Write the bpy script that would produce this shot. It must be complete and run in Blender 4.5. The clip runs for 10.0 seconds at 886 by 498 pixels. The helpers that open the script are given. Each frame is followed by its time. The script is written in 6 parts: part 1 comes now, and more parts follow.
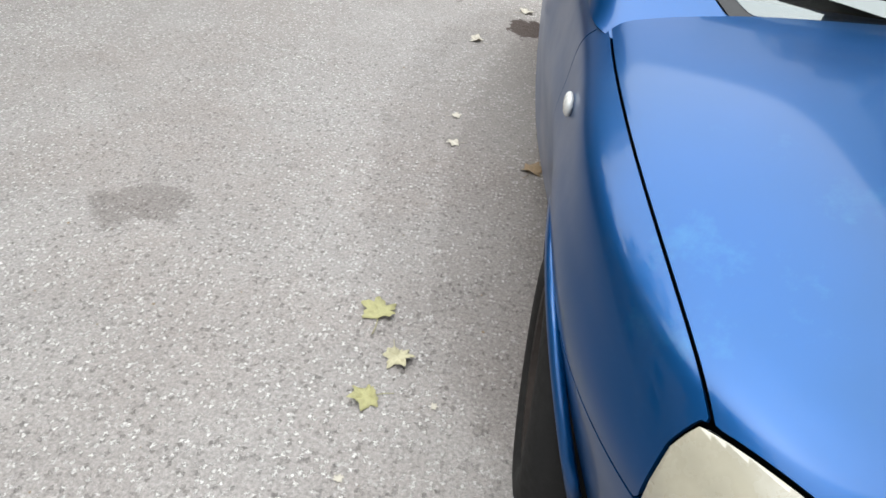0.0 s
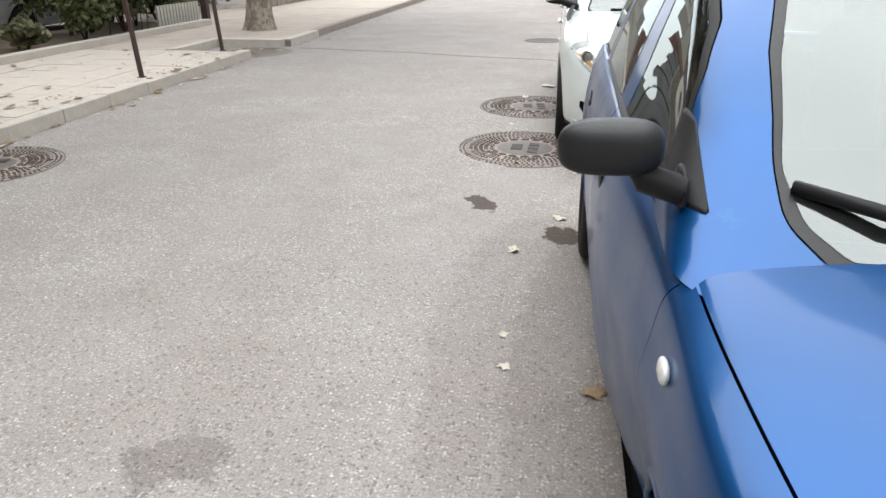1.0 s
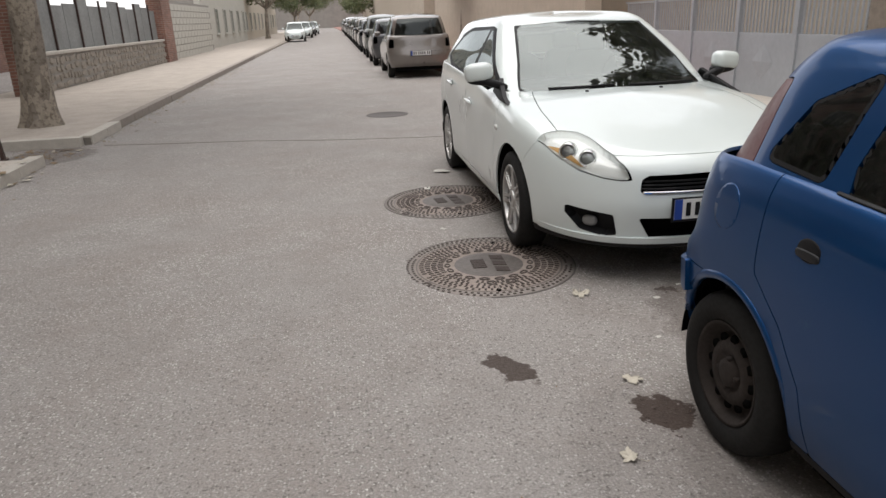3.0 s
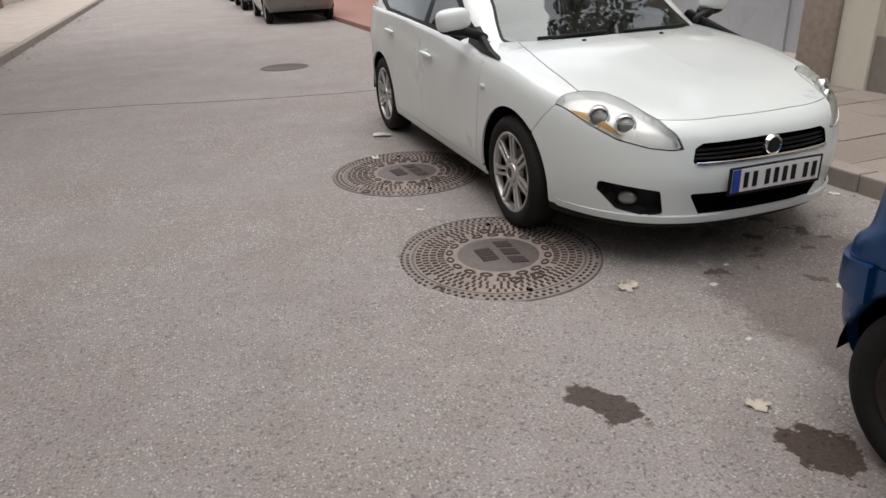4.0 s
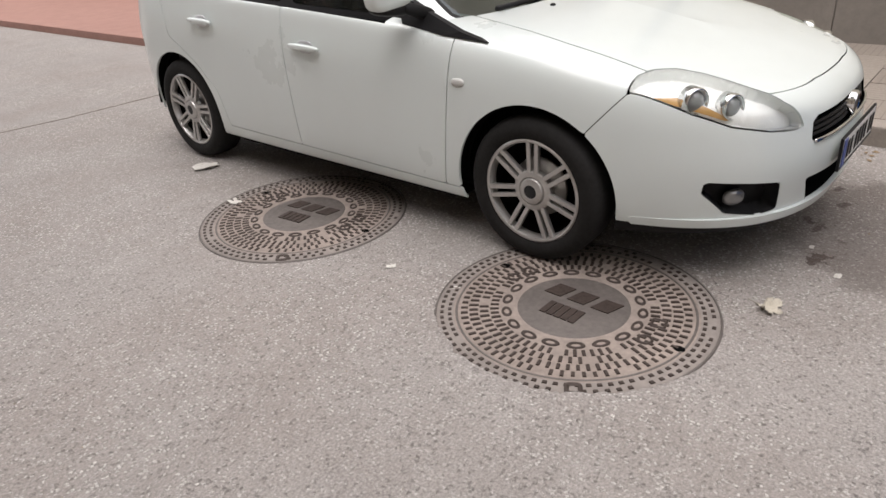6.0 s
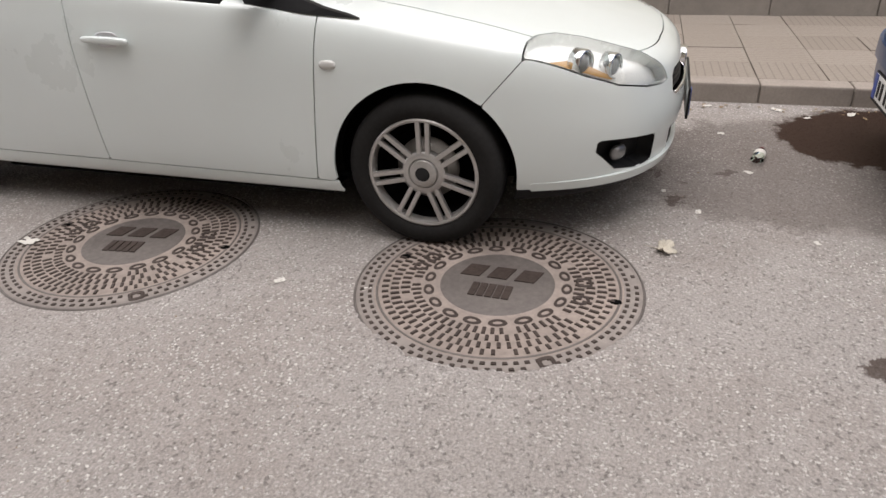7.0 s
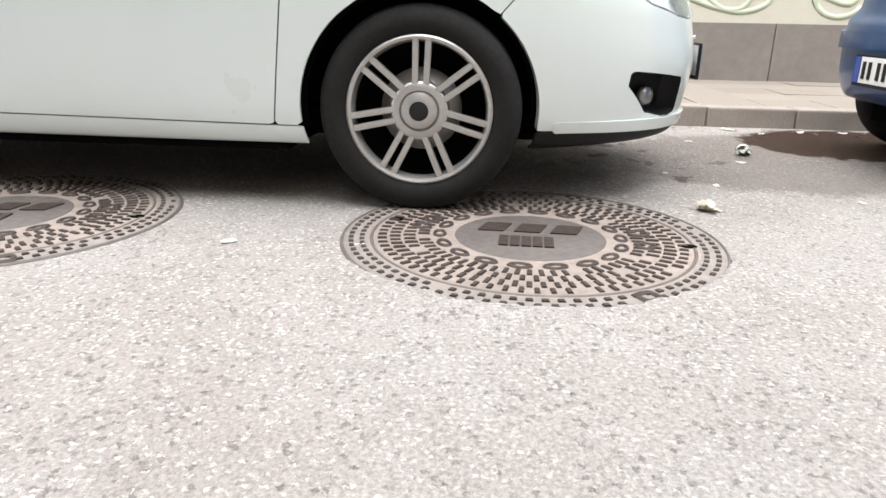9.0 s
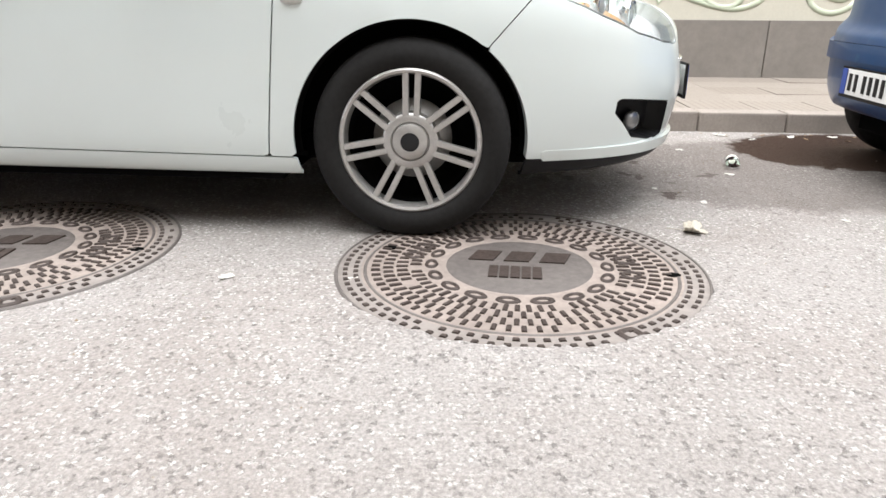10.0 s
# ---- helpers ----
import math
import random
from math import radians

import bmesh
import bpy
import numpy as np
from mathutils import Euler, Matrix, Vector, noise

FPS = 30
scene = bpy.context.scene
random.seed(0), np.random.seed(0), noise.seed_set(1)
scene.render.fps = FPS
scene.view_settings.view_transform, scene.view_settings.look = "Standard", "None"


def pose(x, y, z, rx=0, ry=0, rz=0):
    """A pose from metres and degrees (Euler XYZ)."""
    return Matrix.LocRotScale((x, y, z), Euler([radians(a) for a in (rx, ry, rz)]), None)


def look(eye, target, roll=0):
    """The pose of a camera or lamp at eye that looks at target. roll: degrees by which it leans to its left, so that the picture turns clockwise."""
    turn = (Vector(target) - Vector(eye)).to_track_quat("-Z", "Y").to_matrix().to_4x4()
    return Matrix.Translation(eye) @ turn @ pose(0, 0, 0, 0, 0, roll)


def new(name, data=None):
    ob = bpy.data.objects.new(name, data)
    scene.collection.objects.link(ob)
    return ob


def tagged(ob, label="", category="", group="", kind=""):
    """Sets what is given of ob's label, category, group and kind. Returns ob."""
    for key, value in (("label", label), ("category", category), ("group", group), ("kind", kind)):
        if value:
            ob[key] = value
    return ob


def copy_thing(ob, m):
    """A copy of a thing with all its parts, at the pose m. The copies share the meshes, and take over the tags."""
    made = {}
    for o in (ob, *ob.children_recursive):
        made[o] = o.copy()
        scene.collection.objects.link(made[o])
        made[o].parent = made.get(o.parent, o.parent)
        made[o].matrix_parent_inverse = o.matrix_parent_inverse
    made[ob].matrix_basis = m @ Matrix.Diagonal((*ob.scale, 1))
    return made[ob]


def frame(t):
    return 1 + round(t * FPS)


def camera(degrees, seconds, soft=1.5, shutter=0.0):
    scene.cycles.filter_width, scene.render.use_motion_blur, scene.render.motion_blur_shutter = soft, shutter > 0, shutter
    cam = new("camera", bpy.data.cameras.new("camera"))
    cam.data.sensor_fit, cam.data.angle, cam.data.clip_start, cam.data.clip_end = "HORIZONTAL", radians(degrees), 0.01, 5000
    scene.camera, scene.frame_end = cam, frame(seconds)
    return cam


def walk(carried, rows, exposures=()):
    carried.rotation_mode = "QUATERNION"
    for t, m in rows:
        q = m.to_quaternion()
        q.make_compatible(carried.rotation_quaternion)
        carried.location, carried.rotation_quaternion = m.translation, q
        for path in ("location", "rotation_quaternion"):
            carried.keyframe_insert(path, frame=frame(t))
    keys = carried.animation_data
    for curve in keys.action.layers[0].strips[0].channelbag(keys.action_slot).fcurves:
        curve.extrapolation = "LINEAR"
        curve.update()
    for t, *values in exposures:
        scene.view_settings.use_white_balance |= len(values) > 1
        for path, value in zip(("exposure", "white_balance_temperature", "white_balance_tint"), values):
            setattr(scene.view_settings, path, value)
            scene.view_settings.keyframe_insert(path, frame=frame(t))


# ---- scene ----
cam = camera(65.7, 10.0)
PATH = [
    (0, (0.136, -5.872, 1.341), (-0.041, -4.31, 0.104), 4.4),
    (0.2, (0.109, -5.821, 1.317), (-0.123, -4.167, 0.217), 4.6),
    (0.3, (0.094, -5.817, 1.334), (-0.201, -4.125, 0.31), 3.0),
    (0.4, (0.08, -5.811, 1.357), (-0.224, -4.082, 0.4), 1.7),
    (0.5, (0.068, -5.81, 1.389), (-0.233, -4.05, 0.489), 0.5),
    (1, (0.019, -5.684, 1.41), (-0.289, -3.872, 0.622), -0.4),
    (1.5, (-0.134, -5.515, 1.422), (-0.499, -3.678, 0.721), -0.9),
    (2, (-0.425, -5.221, 1.482), (-0.548, -3.335, 0.827), -3.1),
    (2.2, (-0.534, -5.05, 1.471), (-0.526, -3.15, 0.848), -2.7),
    (3.3, (-1.251, -4.073, 1.507), (-0.881, -2.224, 0.839), -2.4),
    (3.5, (-1.345, -3.872, 1.476), (-0.882, -2.061, 0.764), -2.3),
    (4, (-1.584, -3.407, 1.503), (-0.988, -1.674, 0.701), -2.5),
    (4.5, (-1.836, -2.943, 1.533), (-0.951, -1.369, 0.673), -1.6),
    (5, (-1.954, -2.435, 1.51), (-1.027, -0.904, 0.616), -4.0),
    (5.2, (-2.016, -2.255, 1.497), (-0.994, -0.766, 0.637), -3.3),
    (6.3, (-2.279, -1.28, 1.452), (-0.843, -0.252, 0.514), -4.3),
    (6.5, (-2.318, -1.154, 1.432), (-0.776, -0.274, 0.511), -3.3),
    (7, (-2.388, -0.83, 1.403), (-0.726, -0.304, 0.423), -2.7),
    (7.5, (-2.267, -0.532, 1.281), (-0.495, -0.229, 0.404), -2.4),
    (7.7, (-2.256, -0.439, 1.146), (-0.418, -0.194, 0.397), -2.6),
    (8, (-2.182, -0.334, 0.916), (-0.36, -0.238, 0.095), -0.1),
    (8.5, (-2.157, -0.273, 0.65), (-0.245, -0.133, 0.077), -0.5),
    (9, (-2.139, -0.259, 0.598), (-0.249, -0.105, -0.039), 1.1),
    (9.5, (-2.133, -0.257, 0.595), (-0.24, -0.101, -0.032), 0.6),
    (10, (-2.148, -0.284, 0.742), (-0.272, -0.131, 0.066), 0.3),
]
EXPOSURES = [(0.0, 2.16, 6150, 7), (0.5, 2.40, 6320, 9), (1.0, 2.16, 6330, 9), (2.0, 1.90, 6250, 8), (3.3, 1.30, 6620, 13), (4.5, 1.44, 6600, 15), (6.3, 1.72, 6680, 15), (7.5, 1.74, 6650, 15), (8.1, 2.02, 6620, 15), (8.5, 2.42, 6450, 12), (9.0, 2.67, 6350, 10), (10.0, 2.65, 6320, 10)]
walk(cam, [(t, look(eye, target, roll)) for t, eye, target, roll in PATH], EXPOSURES)

# ---------- light ----------
world = bpy.data.worlds.new("overcast_sky")
world.use_nodes = True
scene.world = world
wn, wl = world.node_tree.nodes, world.node_tree.links
sky = wn.new("ShaderNodeTexSky")
sky.sky_type, sky.sun_disc = "NISHITA", False
sky.sun_elevation, sky.sun_rotation = radians(70), radians(212)
pale = wn.new("ShaderNodeHueSaturation")
pale.inputs["Saturation"].default_value = 0.12
wl.new(sky.outputs[0], pale.inputs["Color"])
wl.new(pale.outputs[0], wn["Background"].inputs["Color"])
wn["Background"].inputs["Strength"].default_value = 0.125
sun = new("sun", bpy.data.lights.new("sun", "SUN"))
sun.data.energy, sun.data.angle, sun.data.color = 0.9, radians(75), (1.0, 0.97, 0.92)
sun.matrix_world = look((-2.5, 4, 14), (0, 0, 0))


# ---------- materials ----------
class Nodes:
    """A short way to write node materials."""

    def __init__(self, name, rough=0.6, metal=0.0, coat=0.0, spec=0.5):
        self.mat = bpy.data.materials.new(name)
        self.mat.use_nodes = True
        self.t = self.mat.node_tree
        self.b = self.t.nodes["Principled BSDF"]
        self.b.inputs["Roughness"].default_value = rough
        self.b.inputs["Metallic"].default_value = metal
        self.b.inputs["Coat Weight"].default_value = coat
        self.b.inputs["Coat Roughness"].default_value = 0.06
        self.b.inputs["Specular IOR Level"].default_value = spec
        self.pos = self.n("ShaderNodeTexCoord").outputs["Object"]

    def n(self, kind, **inputs):
        node = self.t.nodes.new(kind)
        for k, v in inputs.items():
            self.put(node, k.replace("_", " "), v)
        return node

    def put(self, node, key, v):
        s = node.inputs[key]
        if isinstance(v, bpy.types.NodeSocket):
            self.t.links.new(v, s)
        else:
            s.default_value = v

    def noise(self, scale, detail=4.0, rough=0.55, vec=None):
        return self.n("ShaderNodeTexNoise", Vector=vec or self.pos, Scale=scale, Detail=detail, Roughness=rough).outputs["Fac"]

    def voronoi(self, scale, feature="F1", out="Distance"):
        v = self.n("ShaderNodeTexVoronoi", Vector=self.pos, Scale=scale)
        v.feature = feature
        return v.outputs[out]

    def span(self, fac, a, b, lo=0.0, hi=1.0):
        return self.n("ShaderNodeMapRange", Value=fac, From_Min=a, From_Max=b, To_Min=lo, To_Max=hi).outputs[0]

    def math(self, op, a, b=0.0):
        m = self.t.nodes.new("ShaderNodeMath")
        m.operation = op
        for i, v in enumerate((a, b)):
            if isinstance(v, bpy.types.NodeSocket):
                self.t.links.new(v, m.inputs[i])
            else:
                m.inputs[i].default_value = v
        return m.outputs[0]

    def mix(self, fac, a, b, how="MIX"):
        m = self.t.nodes.new("ShaderNodeMixRGB")
        m.blend_type = how
        for i, v in enumerate((fac, a, b)):
            if isinstance(v, bpy.types.NodeSocket):
                self.t.links.new(v, m.inputs[i])
            else:
                m.inputs[i].default_value = v if i == 0 else (*v, 1)
        return m.outputs[0]

    def set(self, key, v):
        self.put(self.b, key, (*v, 1) if isinstance(v, tuple) and len(v) == 3 else v)
        return self

    def bump(self, height, strength=0.3, distance=0.005):
        self.put(self.b, "Normal", self.n("ShaderNodeBump", Height=height, Strength=strength, Distance=distance).outputs[0])
        return self


def plain(name, colour, rough=0.6, metal=0.0, vary=0.15, scale=30.0, bump=0.1, coat=0.0, distance=0.002):
    """A surface of one colour with two scales of wear and a fine relief."""
    m = Nodes(name, rough, metal, coat)
    dark = tuple(c * (1 - vary) for c in colour)
    light = tuple(min(1, c * (1 + vary)) for c in colour)
    big, fine = m.noise(scale * 0.12, 5), m.noise(scale, 6, 0.65)
    c = m.mix(big, dark, light)
    m.set("Base Color", m.mix(m.span(fine, 0.35, 0.7, 0.0, 0.5), c, dark))
    m.set("Roughness", m.span(fine, 0.3, 0.7, max(0.02, rough - 0.08), min(1, rough + 0.08)))
    if bump:
        m.bump(fine, bump, distance)
    return m.mat


def paint(name, colour, dust, flake=0.0, amount=0.25, rough=0.3, patch=None, coat=1.0):
    """Car paint under clear lacquer, with dust and, on old paint, faded patches."""
    m = Nodes(name, rough, flake, coat, 0.2 + 0.3 * coat)
    fine, big = m.noise(160, 3), m.noise(2.2, 6, 0.6)
    c = m.mix(m.span(big, 0.42, 0.75, 0.0, amount), colour, dust)
    if patch:
        c = m.mix(m.span(m.noise(3.4, 7, 0.7), 0.60, 0.72, 0.0, 0.4), c, patch)
    c = m.mix(m.span(m.noise(35, 6, 0.7), 0.62, 0.75, 0.0, amount * 0.5), c, dust)
    m.set("Base Color", c)
    m.set("Roughness", m.span(big, 0.3, 0.75, rough - 0.05, rough + 0.18))
    m.b.inputs["Coat Roughness"].default_value = 0.08
    m.bump(fine, 0.02, 0.0004)
    return m.mat


def glass(name, tint, grime=0.06, ior=1.9):
    """A pane: see-through, mirroring as glass does, with a film of dust."""
    m = Nodes(name)
    nodes, links = m.t.nodes, m.t.links
    clear = m.n("ShaderNodeBsdfTransparent", Color=(*tint, 1))
    gloss = m.n("ShaderNodeBsdfGlossy", Color=(0.93, 1, 0.99, 1), Roughness=0.015)
    dust = m.n("ShaderNodeBsdfDiffuse", Color=(0.55, 0.55, 0.53, 1))
    fres = m.n("ShaderNodeFresnel", IOR=ior)
    a = nodes.new("ShaderNodeMixShader")
    b = nodes.new("ShaderNodeMixShader")
    links.new(m.span(m.noise(6, 6, 0.7), 0.35, 0.8, 0.0, grime * 2), a.inputs[0])
    links.new(clear.outputs[0], a.inputs[1])
    links.new(dust.outputs[0], a.inputs[2])
    links.new(fres.outputs[0], b.inputs[0])
    links.new(a.outputs[0], b.inputs[1])
    links.new(gloss.outputs[0], b.inputs[2])
    links.new(b.outputs[0], nodes["Material Output"].inputs["Surface"])
    return m.mat


def asphalt_material():
    """Worn asphalt: pale chippings in a grey binder, dust, oil stains, and the blue car's shade put into the colour."""
    m = Nodes("asphalt", 0.85)
    shake = m.n("ShaderNodeVectorMath", **{})
    shake.operation = "MULTIPLY_ADD"
    m.t.links.new(m.n("ShaderNodeTexNoise", Vector=m.pos, Scale=160.0, Detail=2.0).outputs["Color"], shake.inputs[0])
    shake.inputs[1].default_value = (0.022, 0.022, 0.0)
    m.t.links.new(m.pos, shake.inputs[2])
    stones = m.n("ShaderNodeTexVoronoi", Vector=shake.outputs[0], Scale=76.0)
    small = m.n("ShaderNodeTexVoronoi", Vector=shake.outputs[0], Scale=240.0)
    wear = m.noise(0.55, 6, 0.6)
    patchy = m.noise(3.5, 6, 0.65)
    base = m.mix(wear, (0.236, 0.217, 0.203), (0.315, 0.294, 0.277))
    base = m.mix(m.span(m.noise(0.9, 7, 0.7), 0.42, 0.68, 0, 0.5), base, (0.220, 0.178, 0.155))
    base = m.mix(m.span(patchy, 0.35, 0.7, 0, 0.35), base, (0.190, 0.177, 0.167))
    tone = m.n("ShaderNodeSeparateColor", Color=stones.outputs["Color"]).outputs[0]
    tone2 = m.n("ShaderNodeSeparateColor", Color=small.outputs["Color"]).outputs[0]
    body = m.math("MULTIPLY", m.span(stones.outputs["Distance"], 0.22, 0.55, 1, 0), m.span(tone, 0.52, 0.70))
    body = m.math("MULTIPLY", body, m.span(m.noise(1.1, 5), 0.36, 0.64, 0.25, 1.0))
    base = m.mix(m.math("MULTIPLY", body, 0.85), base, (0.66, 0.635, 0.60))
    body2 = m.math("MULTIPLY", m.span(small.outputs["Distance"], 0.25, 0.5, 1, 0), m.span(tone2, 0.55, 0.9))
    base = m.mix(m.math("MULTIPLY", body2, 0.5), base, (0.42, 0.40, 0.37))
    gaps = m.math("MULTIPLY", m.span(tone, 0.10, 0.30, 1, 0), m.span(stones.outputs["Distance"], 0.2, 0.5, 1, 0))
    base = m.mix(m.math("MULTIPLY", gaps, 0.32), base, (0.07, 0.063, 0.06))
    grain = m.span(m.noise(105, 4, 0.7), 0.34, 0.66, 0.70, 1.28)
    base = m.mix(1.0, base, grain, "MULTIPLY")
    # oil, drips, wetness at the kerb, and shade painted by the blue car
    warp = m.n("ShaderNodeTexNoise", Vector=m.pos, Scale=9.0, Detail=5.0, Roughness=0.65).outputs["Color"]
    wv = m.n("ShaderNodeVectorMath", **{})
    wv.operation = "MULTIPLY_ADD"
    m.t.links.new(warp, wv.inputs[0])
    wv.inputs[1].default_value, wv.inputs[2].default_value = (0.30, 0.30, 0.0), (-0.15, -0.15, 0.0)
    add = m.n("ShaderNodeVectorMath")
    add.operation = "ADD"
    m.t.links.new(m.pos, add.inputs[0])
    m.t.links.new(wv.outputs[0], add.inputs[1])
    stain_shade = 0.0
    for x, y, rx, ry, turn, dark in STAINS_AND_SHADE:
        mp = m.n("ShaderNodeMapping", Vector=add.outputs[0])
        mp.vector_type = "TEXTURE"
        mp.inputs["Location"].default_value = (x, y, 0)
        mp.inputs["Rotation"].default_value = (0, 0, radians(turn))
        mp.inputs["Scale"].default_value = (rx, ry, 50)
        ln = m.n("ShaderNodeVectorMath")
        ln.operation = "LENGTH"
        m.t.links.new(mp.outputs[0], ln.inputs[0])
        stain_shade = m.math("MAXIMUM", m.span(ln.outputs["Value"], 0.90, 1.02, dark, 0), stain_shade)
    drops = m.n("ShaderNodeTexVoronoi", Vector=add.outputs[0], Scale=5.0)
    near = m.n("ShaderNodeVectorMath")
    near.operation = "DISTANCE"
    m.t.links.new(m.pos, near.inputs[0])
    near.inputs[1].default_value = (1.25, -1.0, 0)
    stain_shade = m.math("MAXIMUM", m.math("MULTIPLY", m.span(drops.outputs["Distance"], 0.22, 0.3, 0.75, 0), m.span(near.outputs["Value"], 0.35, 0.75, 1, 0)), stain_shade)
    m.set("Base Color", m.mix(stain_shade, base, (0.036, 0.021, 0.015)))
    m.set("Roughness", m.span(stain_shade, 0, 1, 0.88, 0.7))
    m.set("Specular IOR Level", m.span(stain_shade, 0, 1, 0.4, 0.12))
    h = m.math("SUBTRACT", m.math("MULTIPLY", body, 1.0), m.math("MULTIPLY", gaps, 1.0))
    m.bump(m.math("ADD", h, m.noise(90, 5)), 0.8, 0.006)
    return m.mat


# x, y, half sizes, turn, strength
STAINS_AND_SHADE = [(-0.42, -1.70, 0.17, 0.085, 118, 0.82), (0.08, -2.16, 0.16, 0.10, 110, 0.88), (-1.06, -4.17, 0.17, 0.13, 20, 0.3),
          # The long ovals at x 0.95, 0.05 and 0.22 paint the blue car's shade.
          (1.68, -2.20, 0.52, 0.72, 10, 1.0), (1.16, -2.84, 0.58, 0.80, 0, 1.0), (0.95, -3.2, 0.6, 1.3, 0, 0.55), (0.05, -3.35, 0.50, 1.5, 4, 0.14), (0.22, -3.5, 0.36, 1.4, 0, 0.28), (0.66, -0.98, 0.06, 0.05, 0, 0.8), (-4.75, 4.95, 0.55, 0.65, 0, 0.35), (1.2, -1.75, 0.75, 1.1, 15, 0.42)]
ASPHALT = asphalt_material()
WHITE = paint("white_paint", (0.628, 0.683, 0.672), (0.50, 0.49, 0.45), 0.0, 0.09, 0.3)
BLUE = paint("blue_paint", (0.001, 0.051, 0.178), (0.010, 0.085, 0.190), 0.66, 0.18, 0.34, (0.025, 0.130, 0.230), 0.40)
BLUE.node_tree.nodes["Principled BSDF"].inputs["Coat IOR"].default_value = 1.6
TAUPE = paint("taupe_paint", (0.17, 0.15, 0.135), (0.36, 0.33, 0.30), 0.5, 0.25, 0.3)
SILVER = paint("silver_paint", (0.50, 0.51, 0.53), (0.42, 0.40, 0.38), 0.5, 0.2, 0.3)
DARKCAR = paint("dark_paint", (0.035, 0.037, 0.042), (0.16, 0.15, 0.14), 0.2, 0.25, 0.3)
REDCAR = paint("grey_green_paint", (0.13, 0.14, 0.13), (0.2, 0.19, 0.17), 0.3, 0.25, 0.3)
TRIM = plain("black_plastic", (0.012, 0.012, 0.013), 0.5, 0, 0.3, 300, 0.2, 0, 0.0006)
TRIM2 = plain("grey_weathered_plastic", (0.014, 0.0145, 0.016), 0.45, 0, 0.25, 200, 0.2, 0, 0.0006)
# Near-black stands in for the shade in wheels, wells, gaps, holes and rooms.
SHADEBLACK = plain("cavity_shade", (0.006, 0.006, 0.006), 0.9, 0, 0.2, 40, 0)
RUBBER = plain("tyre_rubber", (0.017, 0.0165, 0.0162), 0.75, 0, 0.35, 60, 0.3, 0, 0.001)
CLOTH = plain("seat_cloth", (0.035, 0.036, 0.042), 0.95, 0, 0.25, 200, 0.3)
ALLOY = plain("brake_dusted_alloy", (0.50, 0.49, 0.475), 0.38, 0.75, 0.22, 70, 0.15, 0.2, 0.0006)
RUST = plain("rusty_steel", (0.026, 0.019, 0.016), 0.8, 0.2, 0.5, 60, 0.4)
CHROME = plain("chrome", (0.78, 0.78, 0.78), 0.1, 1.0, 0.06, 60, 0)
REFLECT = plain("lamp_reflector", (0.88, 0.88, 0.87), 0.24, 0.05, 0.06, 25, 0.0)
AMBER = plain("amber_lens", (0.58, 0.33, 0.12), 0.25, 0, 0.1, 40, 0.1, 0.6)
YELLOWED = plain("yellowed_lens", (0.33, 0.305, 0.235), 0.28, 0.0, 0.25, 25, 0.1, 0.8)
REDLENS = plain("red_lens", (0.085, 0.010, 0.012), 0.35, 0, 0.1, 40, 0, 0.0)
LENS = plain("milky_lens", (0.52, 0.52, 0.50), 0.25, 0, 0.08, 60, 0, 0.6)
FOGLENS = plain("fog_lamp_glass", (0.24, 0.24, 0.24), 0.15, 0.3, 0.2, 60, 0, 0.8)
PLATE = plain("plate_white", (0.72, 0.72, 0.70), 0.4, 0, 0.06, 90, 0)
PLATEBLUE = plain("plate_blue", (0.02, 0.06, 0.30), 0.4, 0, 0.1, 90, 0)
INK = plain("black_ink", (0.012, 0.012, 0.013), 0.5, 0, 0.2, 90, 0)
PANE = glass("tinted_glass", (0.20, 0.225, 0.22), 0.025, 1.42)
SCREEN = glass("windscreen_glass", (0.36, 0.44, 0.44), 0.03, 2.05)
def inner_glass():
    m = Nodes("inner_glass")
    m.t.links.new(m.n("ShaderNodeBsdfTransparent", Color=(0.92, 0.94, 0.93, 1)).outputs[0], m.t.nodes["Material Output"].inputs["Surface"])
    return m.mat


INNER = inner_glass()
for dull, level in ((TRIM, 0.18), (TRIM2, 0.3), (RUBBER, 0.15), (SHADEBLACK, 0.0), (CLOTH, 0.1), (INK, 0.2)):
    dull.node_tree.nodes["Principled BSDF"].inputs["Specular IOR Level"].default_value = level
CLEAR = glass("clear_lens", (0.95, 0.96, 0.95), 0.015, 1.45)
KERB = plain("kerb_concrete", (0.475, 0.44, 0.39), 0.9, 0, 0.25, 60, 0.5, 0, 0.003)
SLAB = plain("paving_concrete", (0.485, 0.44, 0.385), 0.9, 0, 0.22, 50, 0.5, 0, 0.003)
def ribbed_material():
    """Brownish paving with fine ribs that run either way from slab to slab."""
    m = Nodes("ribbed_paving", 0.9)
    xyz = m.n("ShaderNodeSeparateXYZ", Vector=m.pos)
    r = m.n("ShaderNodeObjectInfo").outputs["Random"]
    turn = m.math("GREATER_THAN", r, 0.5)
    along = m.math("ADD", m.math("MULTIPLY", xyz.outputs[0], turn), m.math("MULTIPLY", xyz.outputs[1], m.math("SUBTRACT", 1.0, turn)))
    rib = m.math("ABSOLUTE", m.math("SINE", m.math("MULTIPLY", along, math.pi / 0.052)))
    c = m.mix(r, (0.215, 0.186, 0.158), (0.275, 0.243, 0.210))
    c = m.mix(m.span(m.noise(40, 6, 0.65), 0.4, 0.7, 0, 0.5), c, (0.17, 0.135, 0.11))
    c = m.mix(m.span(rib, 0.0, 0.3, 0.55, 0), c, (0.11, 0.088, 0.07))
    m.set("Base Color", c)
    m.bump(m.math("ADD", m.span(rib, 0, 0.35), m.noise(60, 5)), 0.5, 0.003)
    return m.mat


